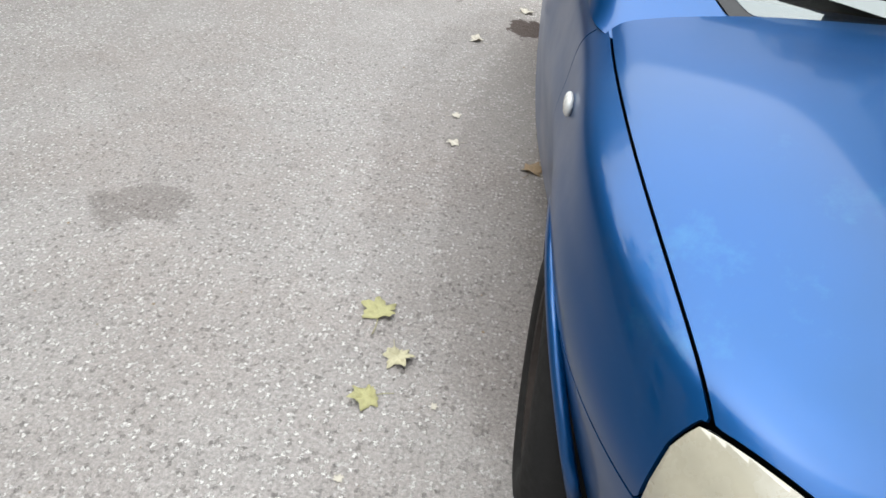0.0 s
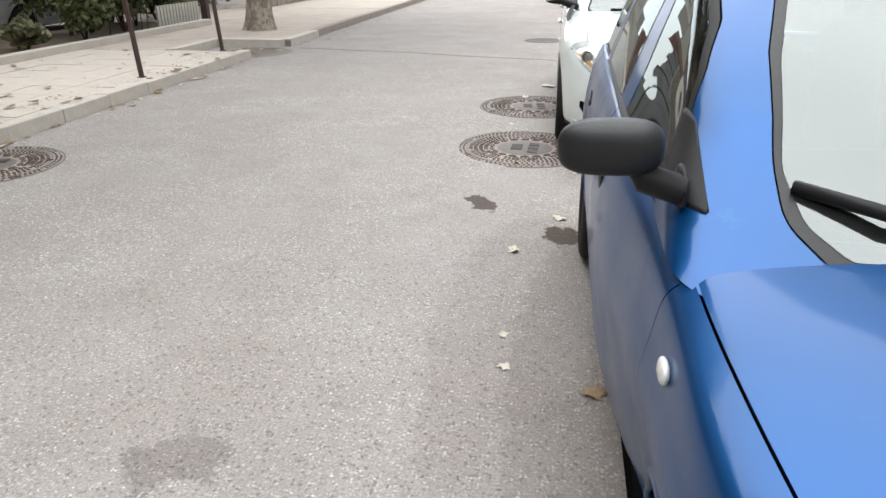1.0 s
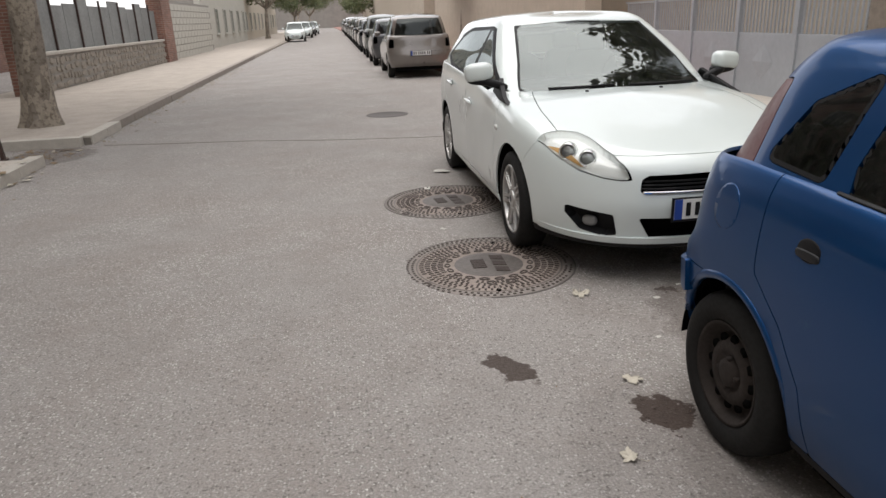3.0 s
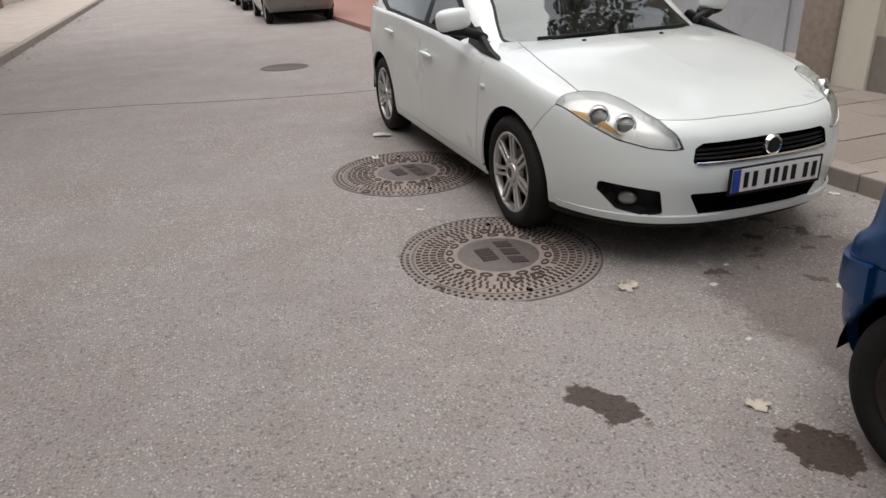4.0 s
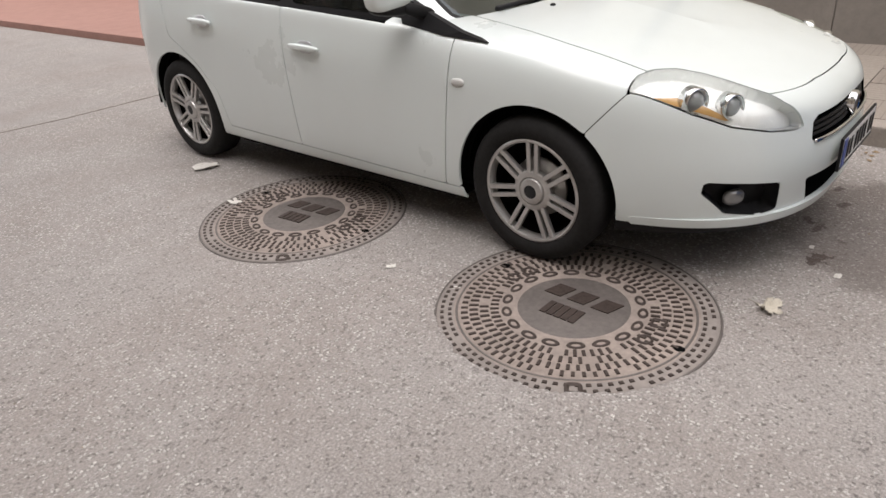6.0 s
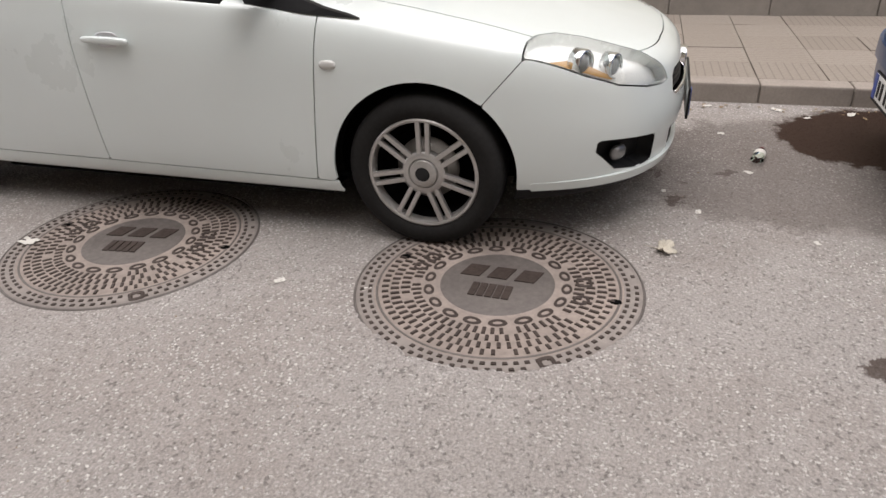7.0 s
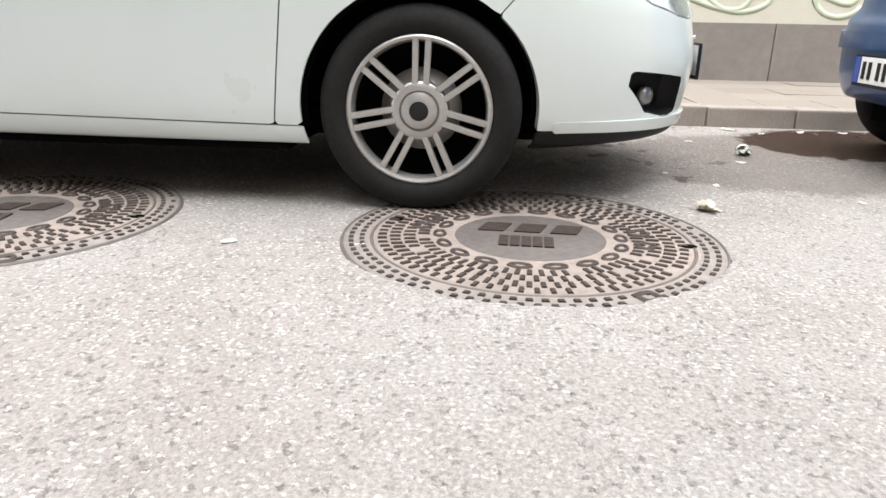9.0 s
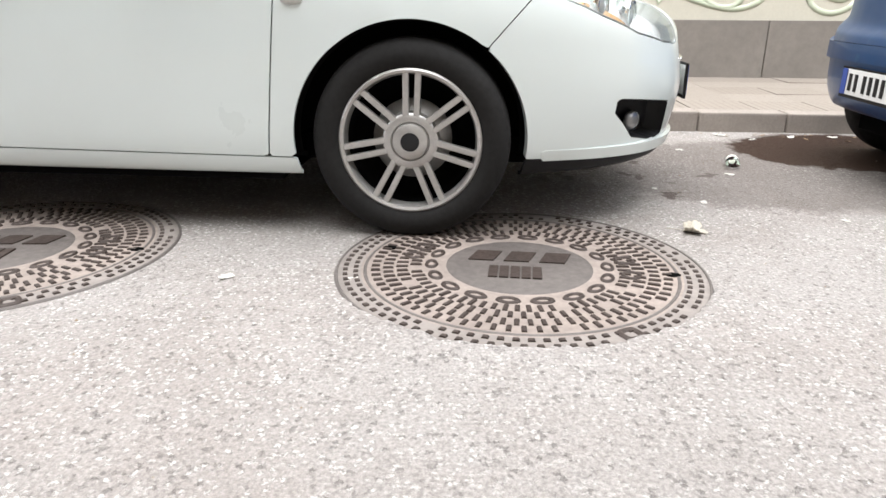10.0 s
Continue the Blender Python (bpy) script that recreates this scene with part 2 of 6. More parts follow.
RIBBED = ribbed_material()
KERBDARK = plain("darker_kerb_concrete", (0.275, 0.24, 0.21), 0.9, 0, 0.3, 60, 0.5, 0, 0.003)
PAVEFAR = plain("old_worn_pavement", (0.41, 0.36, 0.31), 0.9, 0, 0.3, 20, 0.5, 0, 0.004)
SLABRED = plain("red_paving", (0.30, 0.165, 0.135), 0.9, 0, 0.25, 50, 0.4, 0, 0.003)
BED = plain("joint_sand", (0.20, 0.18, 0.155), 0.95, 0, 0.3, 90, 0.4)
PLINTH = plain("grey_stone_panel", (0.222, 0.200, 0.177), 0.75, 0, 0.32, 12, 0.25, 0, 0.002)
CREAM = plain("cream_render", (0.56, 0.535, 0.45), 0.9, 0, 0.10, 40, 0.4, 0, 0.003)
STAINED = plain("stained_concrete", (0.27, 0.225, 0.185), 0.9, 0, 0.45, 16, 0.6, 0, 0.006)
BEIGE = plain("beige_render", (0.47, 0.41, 0.33), 0.9, 0, 0.2, 25, 0.4, 0, 0.003)
GREYMETAL = plain("grey_painted_sheet", (0.40, 0.42, 0.45), 0.5, 0.1, 0.15, 12, 0.15)
OLDMETAL = plain("weathered_sheet_metal", (0.23, 0.235, 0.23), 0.6, 0.2, 0.4, 14, 0.2)
BROWNMETAL = plain("rust_brown_metal", (0.058, 0.034, 0.028), 0.7, 0.2, 0.4, 60, 0.4)
def brick_material():
    """Red brick in running bond with pale joints."""
    m = Nodes("red_brick", 0.9)
    xyz = m.n("ShaderNodeSeparateXYZ", Vector=m.pos)
    flat = m.n("ShaderNodeCombineXYZ", X=m.math("ADD", xyz.outputs[0], xyz.outputs[1]), Y=xyz.outputs[2])
    b = m.n("ShaderNodeTexBrick", Vector=flat.outputs[0], Color1=(0.27, 0.125, 0.090, 1), Color2=(0.17, 0.082, 0.062, 1), Mortar=(0.30, 0.25, 0.21, 1), Scale=1.0)
    for key, v in (("Mortar Size", 0.008), ("Brick Width", 0.25), ("Row Height", 0.075), ("Bias", -0.1)):
        b.inputs[key].default_value = v
    m.set("Base Color", m.mix(m.span(m.noise(1.2, 6, 0.65), 0.4, 0.7, 0, 0.6), b.outputs["Color"], (0.10, 0.062, 0.05)))
    m.bump(m.math("ADD", m.math("SUBTRACT", 1.0, b.outputs["Fac"]), m.noise(40, 5)), 0.5, 0.006)
    return m.mat


BRICKRED = brick_material()
PIPE = plain("dark_brown_pipe", (0.032, 0.022, 0.019), 0.6, 0.2, 0.4, 60, 0.3)
STONE = plain("rubble_stone", (0.29, 0.255, 0.215), 0.9, 0, 0.4, 30, 0.6, 0, 0.006)
MORTAR = plain("mortar", (0.27, 0.25, 0.225), 0.95, 0, 0.25, 60, 0.5)
WHITEWALL = plain("whitewash", (0.46, 0.44, 0.39), 0.9, 0, 0.2, 20, 0.5)
SOIL = plain("garden_soil", (0.10, 0.075, 0.05), 1.0, 0, 0.4, 40, 0.8)
IRON = plain("cast_iron", (0.046, 0.032, 0.026), 0.6, 0.25, 0.4, 60, 0.5, 0, 0.001)
IRONDIRT = plain("dust_filled_cast_iron", (0.262, 0.218, 0.190), 0.85, 0.0, 0.5, 30, 0.6, 0, 0.002)
RINGDUST = plain("street_dust_on_iron", (0.232, 0.205, 0.186), 0.88, 0, 0.4, 22, 0.6, 0, 0.002)
IRONMID = plain("trodden_cast_iron", (0.122, 0.106, 0.097), 0.6, 0.15, 0.4, 40, 0.5, 0, 0.001)
GRAFGREEN = plain("pale_green_spray", (0.50, 0.545, 0.42), 0.9, 0, 0.2, 40, 0)
LEAFPALE = plain("dry_pale_leaf", (0.48, 0.44, 0.365), 0.8, 0, 0.3, 60, 0.3)
LEAFGREEN = plain("yellow_green_leaf", (0.34, 0.32, 0.15), 0.7, 0, 0.35, 60, 0.3)
LEAFDRY = plain("drying_yellow_leaf", (0.42, 0.385, 0.25), 0.75, 0, 0.35, 60, 0.3)
LEAFBROWN = plain("brown_leaf", (0.23, 0.16, 0.09), 0.8, 0, 0.4, 60, 0.3)
PAPER = plain("scrap_paper", (0.56, 0.54, 0.50), 0.8, 0, 0.15, 60, 0.3)


def leaf_material(name, a, b):
    m = Nodes(name, 0.6)
    r = m.n("ShaderNodeNewGeometry").outputs["Random Per Island"]
    m.set("Base Color", m.mix(r, a, b))
    return m.mat


FOLIAGE = leaf_material("foliage", (0.045, 0.062, 0.020), (0.13, 0.145, 0.055))
FOLIAGE2 = leaf_material("foliage_dusty", (0.06, 0.075, 0.035), (0.20, 0.19, 0.10))


def bark_material():
    m = Nodes("plane_tree_bark", 0.9)
    v = m.n("ShaderNodeTexVoronoi", Vector=m.n("ShaderNodeMapping", Vector=m.pos, Scale=(1, 1, 0.4)).outputs[0], Scale=9.0)
    tone = m.n("ShaderNodeSeparateColor", Color=v.outputs["Color"]).outputs[0]
    c = m.mix(tone, (0.20, 0.17, 0.14), (0.36, 0.31, 0.25))
    c = m.mix(m.span(m.noise(14, 6, 0.7), 0.48, 0.66, 0, 0.9), c, (0.085, 0.064, 0.048))
    m.set("Base Color", c)
    m.bump(m.math("ADD", tone, m.noise(25, 6, 0.7)), 0.6, 0.02)
    return m.mat


BARK = bark_material()


# ---------- mesh helpers ----------
def mesh(name, verts, faces, mat, smooth=True):
    me = bpy.data.meshes.new(name)
    me.from_pydata([tuple(map(float, v[:3])) for v in verts], [], [tuple(f) for f in faces])
    me.materials.append(mat)
    if smooth and len(me.polygons):
        me.polygons.foreach_set("use_smooth", [True] * len(me.polygons))
    me.update()
    return me


def child(name, me, parent, label="", m=None):
    ob = new(name, me)
    ob.parent = parent
    if m is not None:
        ob.matrix_basis = m
    return tagged(ob, label)


def thing(name, label, category, group="", m=None):
    ob = new(name)
    ob.empty_display_size = 0.1
    if m is not None:
        ob.matrix_basis = m
    return tagged(ob, label, category, group)


def join(*pieces):
    verts, faces = [], []
    for v, f in pieces:
        k = len(verts)
        verts.extend(v)
        faces.extend(tuple(i + k for i in q) for q in f)
    return verts, faces


def box(x0, x1, y0, y1, z0, z1, b=0.0):
    """A box; b chamfers its edges."""
    bm = bmesh.new()
    bmesh.ops.create_cube(bm, size=1)
    for v in bm.verts:
        v.co = Vector(((x0 + x1) / 2 + v.co.x * (x1 - x0), (y0 + y1) / 2 + v.co.y * (y1 - y0), (z0 + z1) / 2 + v.co.z * (z1 - z0)))
    if b:
        bmesh.ops.bevel(bm, geom=bm.edges[:], offset=b, segments=2, affect="EDGES", profile=0.6)
    bm.verts.index_update()
    out = [tuple(v.co) for v in bm.verts], [tuple(v.index for v in f.verts) for f in bm.faces]
    bm.free()
    return out


def moved(piece, m):
    return [tuple(m @ Vector(v[:3])) for v in piece[0]], piece[1]


def lathe(profile, n=48, axis="x", closed=False):
    """Turn (distance, radius) pairs about an axis."""
    verts, faces = [], []
    k = len(profile)
    for i in range(n):
        a = 2 * math.pi * i / n
        for d, r in profile:
            p = (d, r * math.cos(a), r * math.sin(a))
            verts.append(p if axis == "x" else (p[1], p[2], p[0]))
    for i in range(n):
        j = (i + 1) % n
        for q in range(k if closed else k - 1):
            w = (q + 1) % k
            faces.append((i * k + q, j * k + q, j * k + w, i * k + w))
    return verts, faces


def prism(outline, z0, z1):
    """An outline in x, y as a solid from z0 to z1."""
    n = len(outline)
    verts = [(x, y, z0) for x, y in outline] + [(x, y, z1) for x, y in outline]
    faces = [tuple(range(n))[::-1], tuple(range(n, 2 * n))]
    faces += [(i, (i + 1) % n, n + (i + 1) % n, n + i) for i in range(n)]
    return verts, faces


def tube(points, radius, sides=8, taper=None):
    """A round bar along points."""
    pts = [Vector(p) for p in points]
    verts, faces = [], []
    for i, p in enumerate(pts):
        d = (pts[min(i + 1, len(pts) - 1)] - pts[max(i - 1, 0)]).normalized()
        up = Vector((0, 0, 1)) if abs(d.z) < 0.9 else Vector((1, 0, 0))
        a = d.cross(up).normalized()
        b = d.cross(a)
        r = radius if taper is None else taper[i]
        verts += [tuple(p + r * (math.cos(2 * math.pi * k / sides) * a + math.sin(2 * math.pi * k / sides) * b)) for k in range(sides)]
    for i in range(len(pts) - 1):
        for k in range(sides):
            j = (k + 1) % sides
            faces.append((i * sides + k, i * sides + j, (i + 1) * sides + j, (i + 1) * sides + k))
    faces += [tuple(range(sides))[::-1], tuple(range(len(verts) - sides, len(verts)))]
    return verts, faces


# ---------- car bodies ----------
def curve(xs, ys, x):
    """A smooth curve through the knots (xs, ys) at x; xs and ys may be tables, one row for each x."""
    xs, ys, x = np.asarray(xs, float), np.asarray(ys, float), np.asarray(x, float)
    d = np.diff(ys) / np.diff(xs)
    t = np.empty_like(ys)
    t[0], t[-1] = d[0], d[-1]
    t[1:-1] = np.where(d[1:] * d[:-1] > 0, 2 * d[1:] * d[:-1] / (d[1:] + d[:-1] + 1e-12), 0.35 * (d[1:] + d[:-1]))
    i = np.clip(np.searchsorted(xs, x) - 1, 0, len(xs) - 2)
    h = xs[i + 1] - xs[i]
    u = np.clip((x - xs[i]) / h, 0, 1)
    return (ys[i] * (1 + 2 * u) * (1 - u) ** 2 + h * t[i] * u * (1 - u) ** 2 + ys[i + 1] * u * u * (3 - 2 * u) + h * t[i + 1] * u * u * (u - 1))


def shell(rows, knots, ya, yb, nf, nr, ns, nv, bow=0.05):
    """A car's skin from level lines. Each row: front y, half width in front and amidships, rear y, and heights at the front, three knots and the rear.
    Gives vertices (x, y, z, row) and faces."""
    rows = np.array(rows, float)
    v = np.linspace(0, len(rows) - 1, nv)
    p = np.stack([curve(np.arange(len(rows)), rows[:, c], v) for c in range(9)], 1)
    th = np.linspace(0, math.pi / 2, ns // 3)
    side = np.linspace(0, 1, ns // 2)[1:-1]
    verts = []
    for r, (yf, wf, wm, yr, z0, z1, z2, z3, z4) in zip(v, p):
        a, b = max(ya, yf + bow), min(yb, yr - 0.05)
        x = np.concatenate([np.sin(th) ** (2 / nf), np.ones(len(side)), np.cos(th) ** (2 / nr)])
        y = np.concatenate([a - (a - yf) * np.cos(th) ** (2 / nf), a + (b - a) * side, b + (yr - b) * np.sin(th) ** (2 / nr)])
        u = np.clip((y - a) / 1.0, 0, 1)
        x = x * (wf + (wm - wf) * u * u * (3 - 2 * u))
        k1 = max(knots[0], yf + 0.1)
        z = curve([yf, k1, max(knots[1], k1 + 0.1), max(knots[2], k1 + 0.2), max(yr, knots[2] + 0.1)], [z0, z1, z2, z3, z4], y)
        verts.append(np.stack([np.concatenate([-x[:0:-1], x]), np.concatenate([y[:0:-1], y]), np.concatenate([z[:0:-1], z]), np.full(2 * len(x) - 1, r)], 1))
    g = np.array(verts)
    n, m = g.shape[:2]
    idx = np.arange(n * m).reshape(n, m)
    faces = np.stack([idx[:-1, :-1], idx[:-1, 1:], idx[1:, 1:], idx[1:, :-1]], -1).reshape(-1, 4)
    return g.reshape(-1, 4), [tuple(f) for f in faces.tolist()]


def clip(skin, f):
    """The part of a skin where f of its vertices is positive, cut cleanly."""
    verts, faces = skin
    d = f(verts)
    out, seen, made, quads = [], {}, {}, []

    def keep(i):
        if i not in seen:
            seen[i] = len(out)
            out.append(verts[i])
        return seen[i]

    def cut(i, j):
        key = (i, j) if i < j else (j, i)
        if key not in made:
            u = d[key[0]] / (d[key[0]] - d[key[1]])
            made[key] = len(out)
            out.append(verts[key[0]] * (1 - u) + verts[key[1]] * u)
        return made[key]

    dl = d.tolist()
    for q in faces:
        k = [dl[i] > 0 for i in q]
        if all(k):
            quads.append(tuple(keep(i) for i in q))
        elif any(k):
            poly = []
            for a, i in enumerate(q):
                j = q[(a + 1) % len(q)]
                if dl[i] > 0:
                    poly.append(keep(i))
                if (dl[i] > 0) != (dl[j] > 0):
                    poly.append(cut(i, j))
            if len(poly) > 2:
                quads.append(tuple(poly))
    return (np.array(out) if out else np.zeros((0, verts.shape[1]))), quads


def inside(poly, ax=1, ay=2, r=0.0):
    """How far a point lies inside a polygon, seen along one axis (negative outside); r rounds its corners."""
    pts = np.array(poly, float)

    def f(v):
        px, py = (np.abs(v[:, ax]) if ax == 0 else v[:, ax]), v[:, ay]
        best = np.full(len(v), 1e9)
        ins = np.zeros(len(v), bool)
        for (x0, y0), (x1, y1) in zip(pts, np.roll(pts, -1, 0)):
            ex, ey = x1 - x0, y1 - y0
            u = np.clip(((px - x0) * ex + (py - y0) * ey) / (ex * ex + ey * ey), 0, 1)
            best = np.minimum(best, np.hypot(px - x0 - u * ex, py - y0 - u * ey))
            ins ^= ((y0 > py) != (y1 > py)) & (px < ex * (py - y0) / (ey if abs(ey) > 1e-9 else 1e-9) + x0)
        return np.where(ins, best, -best) + r

    return f


def both(*fs):
    return lambda v: np.minimum.reduce([f(v) for f in fs])


def outside(*fs, gap=0.0):
    return lambda v: np.minimum.reduce([-f(v) - gap for f in fs])


def inset(f, gap):
    return lambda v: f(v) - gap


def disc(y, z, r):
    return lambda v: r - np.hypot(v[:, 1] - y, v[:, 2] - z)


def thick(piece, depth):
    """A sheet given some depth, inwards from its outline."""
    verts, faces = np.array([v[:3] for v in piece[0]]), piece[1]
    if not len(faces):
        return [], []
    nrm = np.zeros_like(verts)
    for q in faces:
        n = np.cross(verts[q[1]] - verts[q[0]], verts[q[2]] - verts[q[0]])
        for i in q:
            nrm[i] += n
    nrm /= np.linalg.norm(nrm, axis=1, keepdims=True) + 1e-12
    n = len(verts)
    edges = {}
    for q in faces:
        for a, b in zip(q, q[1:] + q[:1]):
            if (b, a) in edges:
                del edges[(b, a)]
            else:
                edges[(a, b)] = 1
    out = np.concatenate([verts, verts + nrm * depth])
    back = [tuple(i + n for i in q[::-1]) for q in faces]
    rim = [(b, a, a + n, b + n) for a, b in edges]
    return out, list(faces) + back + rim


def shifted(piece, depth):
    """A sheet moved along its own normals."""
    v, f = thick(piece, depth)
    n = len(piece[0])
    return v[n:], piece[1]


def cup(piece, depth):
    """A hollow behind a sheet's outline: its floor and its walls."""
    v, f = thick(piece, depth)
    return v, list(f[len(piece[1]):])


def smooth_mesh(name, piece, mat, sharp=50):
    me = mesh(name, piece[0], piece[1], mat)
    bm = bmesh.new()
    bm.from_mesh(me)
    for e in bm.edges:
        if len(e.link_faces) == 2 and e.calc_face_angle(0) > radians(sharp):
            e.smooth = False
    bm.to_mesh(me)
    bm.free()
    return me


def blob(rx, ry, rz, e=0.6, n=20):
    """A rounded block."""
    def p(c):
        return math.copysign(abs(c) ** e, c)
    verts, faces = [], []
    for i in range(n + 1):
        a = -math.pi / 2 + math.pi * i / n
        for j in range(2 * n):
            b = math.pi * j / n
            verts.append((rx * p(math.cos(a)) * p(math.cos(b)), ry * p(math.cos(a)) * p(math.sin(b)), rz * p(math.sin(a))))
    for i in range(n):
        for j in range(2 * n):
            k = (j + 1) % (2 * n)
            faces.append((i * 2 * n + j, i * 2 * n + k, (i + 1) * 2 * n + k, (i + 1) * 2 * n + j))
    return verts, faces


def circle_plate(y, z, r, x, depth=0.004, n=28):
    """A round plate that faces sideways."""
    return lathe([(x, 0.0), (x, r - 0.004), (x + math.copysign(depth, -x), r)], n)[0], lathe([(x, 0.0), (x, r), (x, r)], n)[1]


def at_hub(piece, x, y, z, flip):
    m = pose(x, y, z) @ (Matrix.Diagonal((-1, 1, 1, 1)) if flip else Matrix())
    return moved(piece, m)


def tyre(r, rim, w):
    """The tyre's cross-section turned about its axle; its outer face lies at 0, the car at plus."""
    prof = [(0.022, rim - 0.004), (0.006, rim + 0.012), (0.0, rim + (r - rim) * 0.45), (0.004, r - 0.035), (0.014, r - 0.014), (0.03, r - 0.004),
            (0.06, r), (w - 0.06, r), (w - 0.03, r - 0.004), (w - 0.005, r - 0.03), (w, rim + 0.02), (w - 0.02, rim - 0.004)]
    return lathe(prof, 72)


def alloy_wheel(parent, hubs, r, rim):
    """Alloy wheels with seven twin spokes."""
    # The barrel is coloured near-black for the shade behind the spokes.
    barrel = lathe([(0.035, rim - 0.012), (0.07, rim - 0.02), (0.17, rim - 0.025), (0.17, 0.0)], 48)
    lip = lathe([(0.02, rim - 0.004), (0.012, rim + 0.003), (0.008, rim - 0.003), (0.012, rim - 0.012), (0.03, rim - 0.018), (0.05, rim - 0.02)], 72)
    spokes = []
    for k in range(7):
        for s in (-1, 1):
            bar = box(0.0, 0.022, -0.010, 0.010, 0.075, rim - 0.012, 0.004)
            v = [(x + 0.012 + 0.014 * (1 - z / rim), y + s * (0.016 + 0.004 * z / rim), z) for x, y, z in bar[0]]
            spokes.append(moved((v, bar[1]), Matrix.Rotation(2 * math.pi * (k + 0.04) / 7, 4, "X")))
    hub = lathe([(0.05, 0.095), (0.026, 0.09), (0.020, 0.082), (0.020, 0.064), (0.026, 0.060), (0.014, 0.055), (0.006, 0.035), (0.006, 0.031), (0.009, 0.030)], 56)
    cap = lathe([(0.009, 0.030), (0.007, 0.026), (0.007, 0.0)], 32)
    disc_brake = lathe([(0.085, 0.0), (0.085, 0.13), (0.10, 0.13)], 40)
    arms = [mesh("spoke", *k, ALLOY, False) for k in spokes]
    me = dict(wheel=mesh("wheel", *barrel, SHADEBLACK), tyre=mesh("tyre", *tyre(r, rim, 0.205), RUBBER), rim=smooth_mesh("rim", join(lip, hub), ALLOY, 40),
              cap=mesh("hub_cap", *cap, TRIM2), brake=mesh("brake_disc", *disc_brake, ALLOY))
    for x, y, z in hubs:
        m = pose(x, y, z) @ (pose(0, 0, 0, 0, 0, 180) if x > 0 else Matrix()) @ pose(0, 0, 0, 11 * y, 0, 0)
        wheel = child("wheel", me["wheel"], parent, "alloy wheel with seven twin spokes", m)
        for name, key in (("tyre", "tyre"), ("rim", "rim"), ("hub_cap", "cap"), ("brake_disc", "brake")):
            child(name, me[key], wheel)
        for arm in arms:
            child("spoke", arm, wheel)


def steel_wheel(parent, hubs, r, rim, mat):
    """Pressed steel wheels with a ring of holes."""
    dish = lathe([(0.03, rim - 0.004), (0.012, rim), (0.016, rim - 0.012), (0.05, rim - 0.025), (0.06, rim - 0.05), (0.030, rim - 0.075), (0.028, 0.075), (0.045, 0.055), (0.020, 0.048), (0.018, 0.03), (0.016, 0.0)], 48)
    # Flat near-black discs take the place of shaded holes through the steel.
    holes = [at_hub(lathe([(0.0, 0.0), (0.0, 0.016), (0.01, 0.018)], 12), 0.034, (rim - 0.062) * math.cos(a), (rim - 0.062) * math.sin(a), False)
             for a in [2 * math.pi * k / 12 for k in range(12)]]
    bolts = [at_hub(lathe([(0.01, 0.0), (0.01, 0.010), (0.03, 0.010)], 6), 0.01, 0.052 * math.cos(a), 0.052 * math.sin(a), False) for a in [math.pi * k / 2 for k in range(4)]]
    me = dict(wheel=mesh("wheel", *dish, mat), tyre=mesh("tyre", *tyre(r, rim, 0.175), RUBBER), hole=[mesh("wheel_hole", *h, SHADEBLACK) for h in holes], bolt=[mesh("bolt", *b, mat) for b in bolts])
    for x, y, z in hubs:
        m = pose(x, y, z) @ (pose(0, 0, 0, 0, 0, 180) if x > 0 else Matrix())
        wheel = child("wheel", me["wheel"], parent, "rusty steel wheel without trim", m)
        child("tyre", me["tyre"], wheel)
        for name in ("hole", "bolt"):
            for bit in me[name]:
                child("wheel_" + name, bit, wheel)


def plate_mesh(parent, x, y, z, width=0.52, height=0.112, faces_front=True, tilt=0):
    """A number plate: white field, blue strip, bars in place of its characters."""
    s = -1 if faces_front else 1
    m = pose(x, y, z, tilt, 0, 0)
    p = child("number_plate", mesh("number_plate", *box(-width / 2, width / 2, -0.006, 0.006, -height / 2, height / 2, 0.002), PLATE, False), parent, "white number plate with dark characters", m)
    side = -1 if faces_front else 1
    child("plate_frame", mesh("plate_frame", *join(box(-width / 2 - 0.012, width / 2 + 0.012, -0.005, 0.005, -height / 2 - 0.014, -height / 2), box(-width / 2 - 0.012, width / 2 + 0.012, -0.005, 0.005, height / 2, height / 2 + 0.008),
          box(-width / 2 - 0.012, -width / 2, -0.005, 0.005, -height / 2, height / 2), box(width / 2, width / 2 + 0.012, -0.005, 0.005, -height / 2, height / 2)), TRIM, False), p)
    x0 = side * width / 2
    child("blue_strip", mesh("blue_strip", *box(min(x0, x0 - side * 0.045), max(x0, x0 - side * 0.045), s * 0.0085 - 0.001, s * 0.0085 + 0.001, -height / 2, height / 2), PLATEBLUE, False), p)
    bars = []
    for k, gap in enumerate((0, 0, 1, 1, 1, 1, 2, 2)):
        cx = x0 - side * (0.080 + k * 0.0515 + gap * 0.022)
        bars.append(box(cx - 0.013, cx + 0.013, s * 0.0085 - 0.001, s * 0.0085 + 0.001, -0.037, 0.037))
    for bar in bars:
        child("plate_bar", mesh("plate_bar", *bar, INK, False), p)


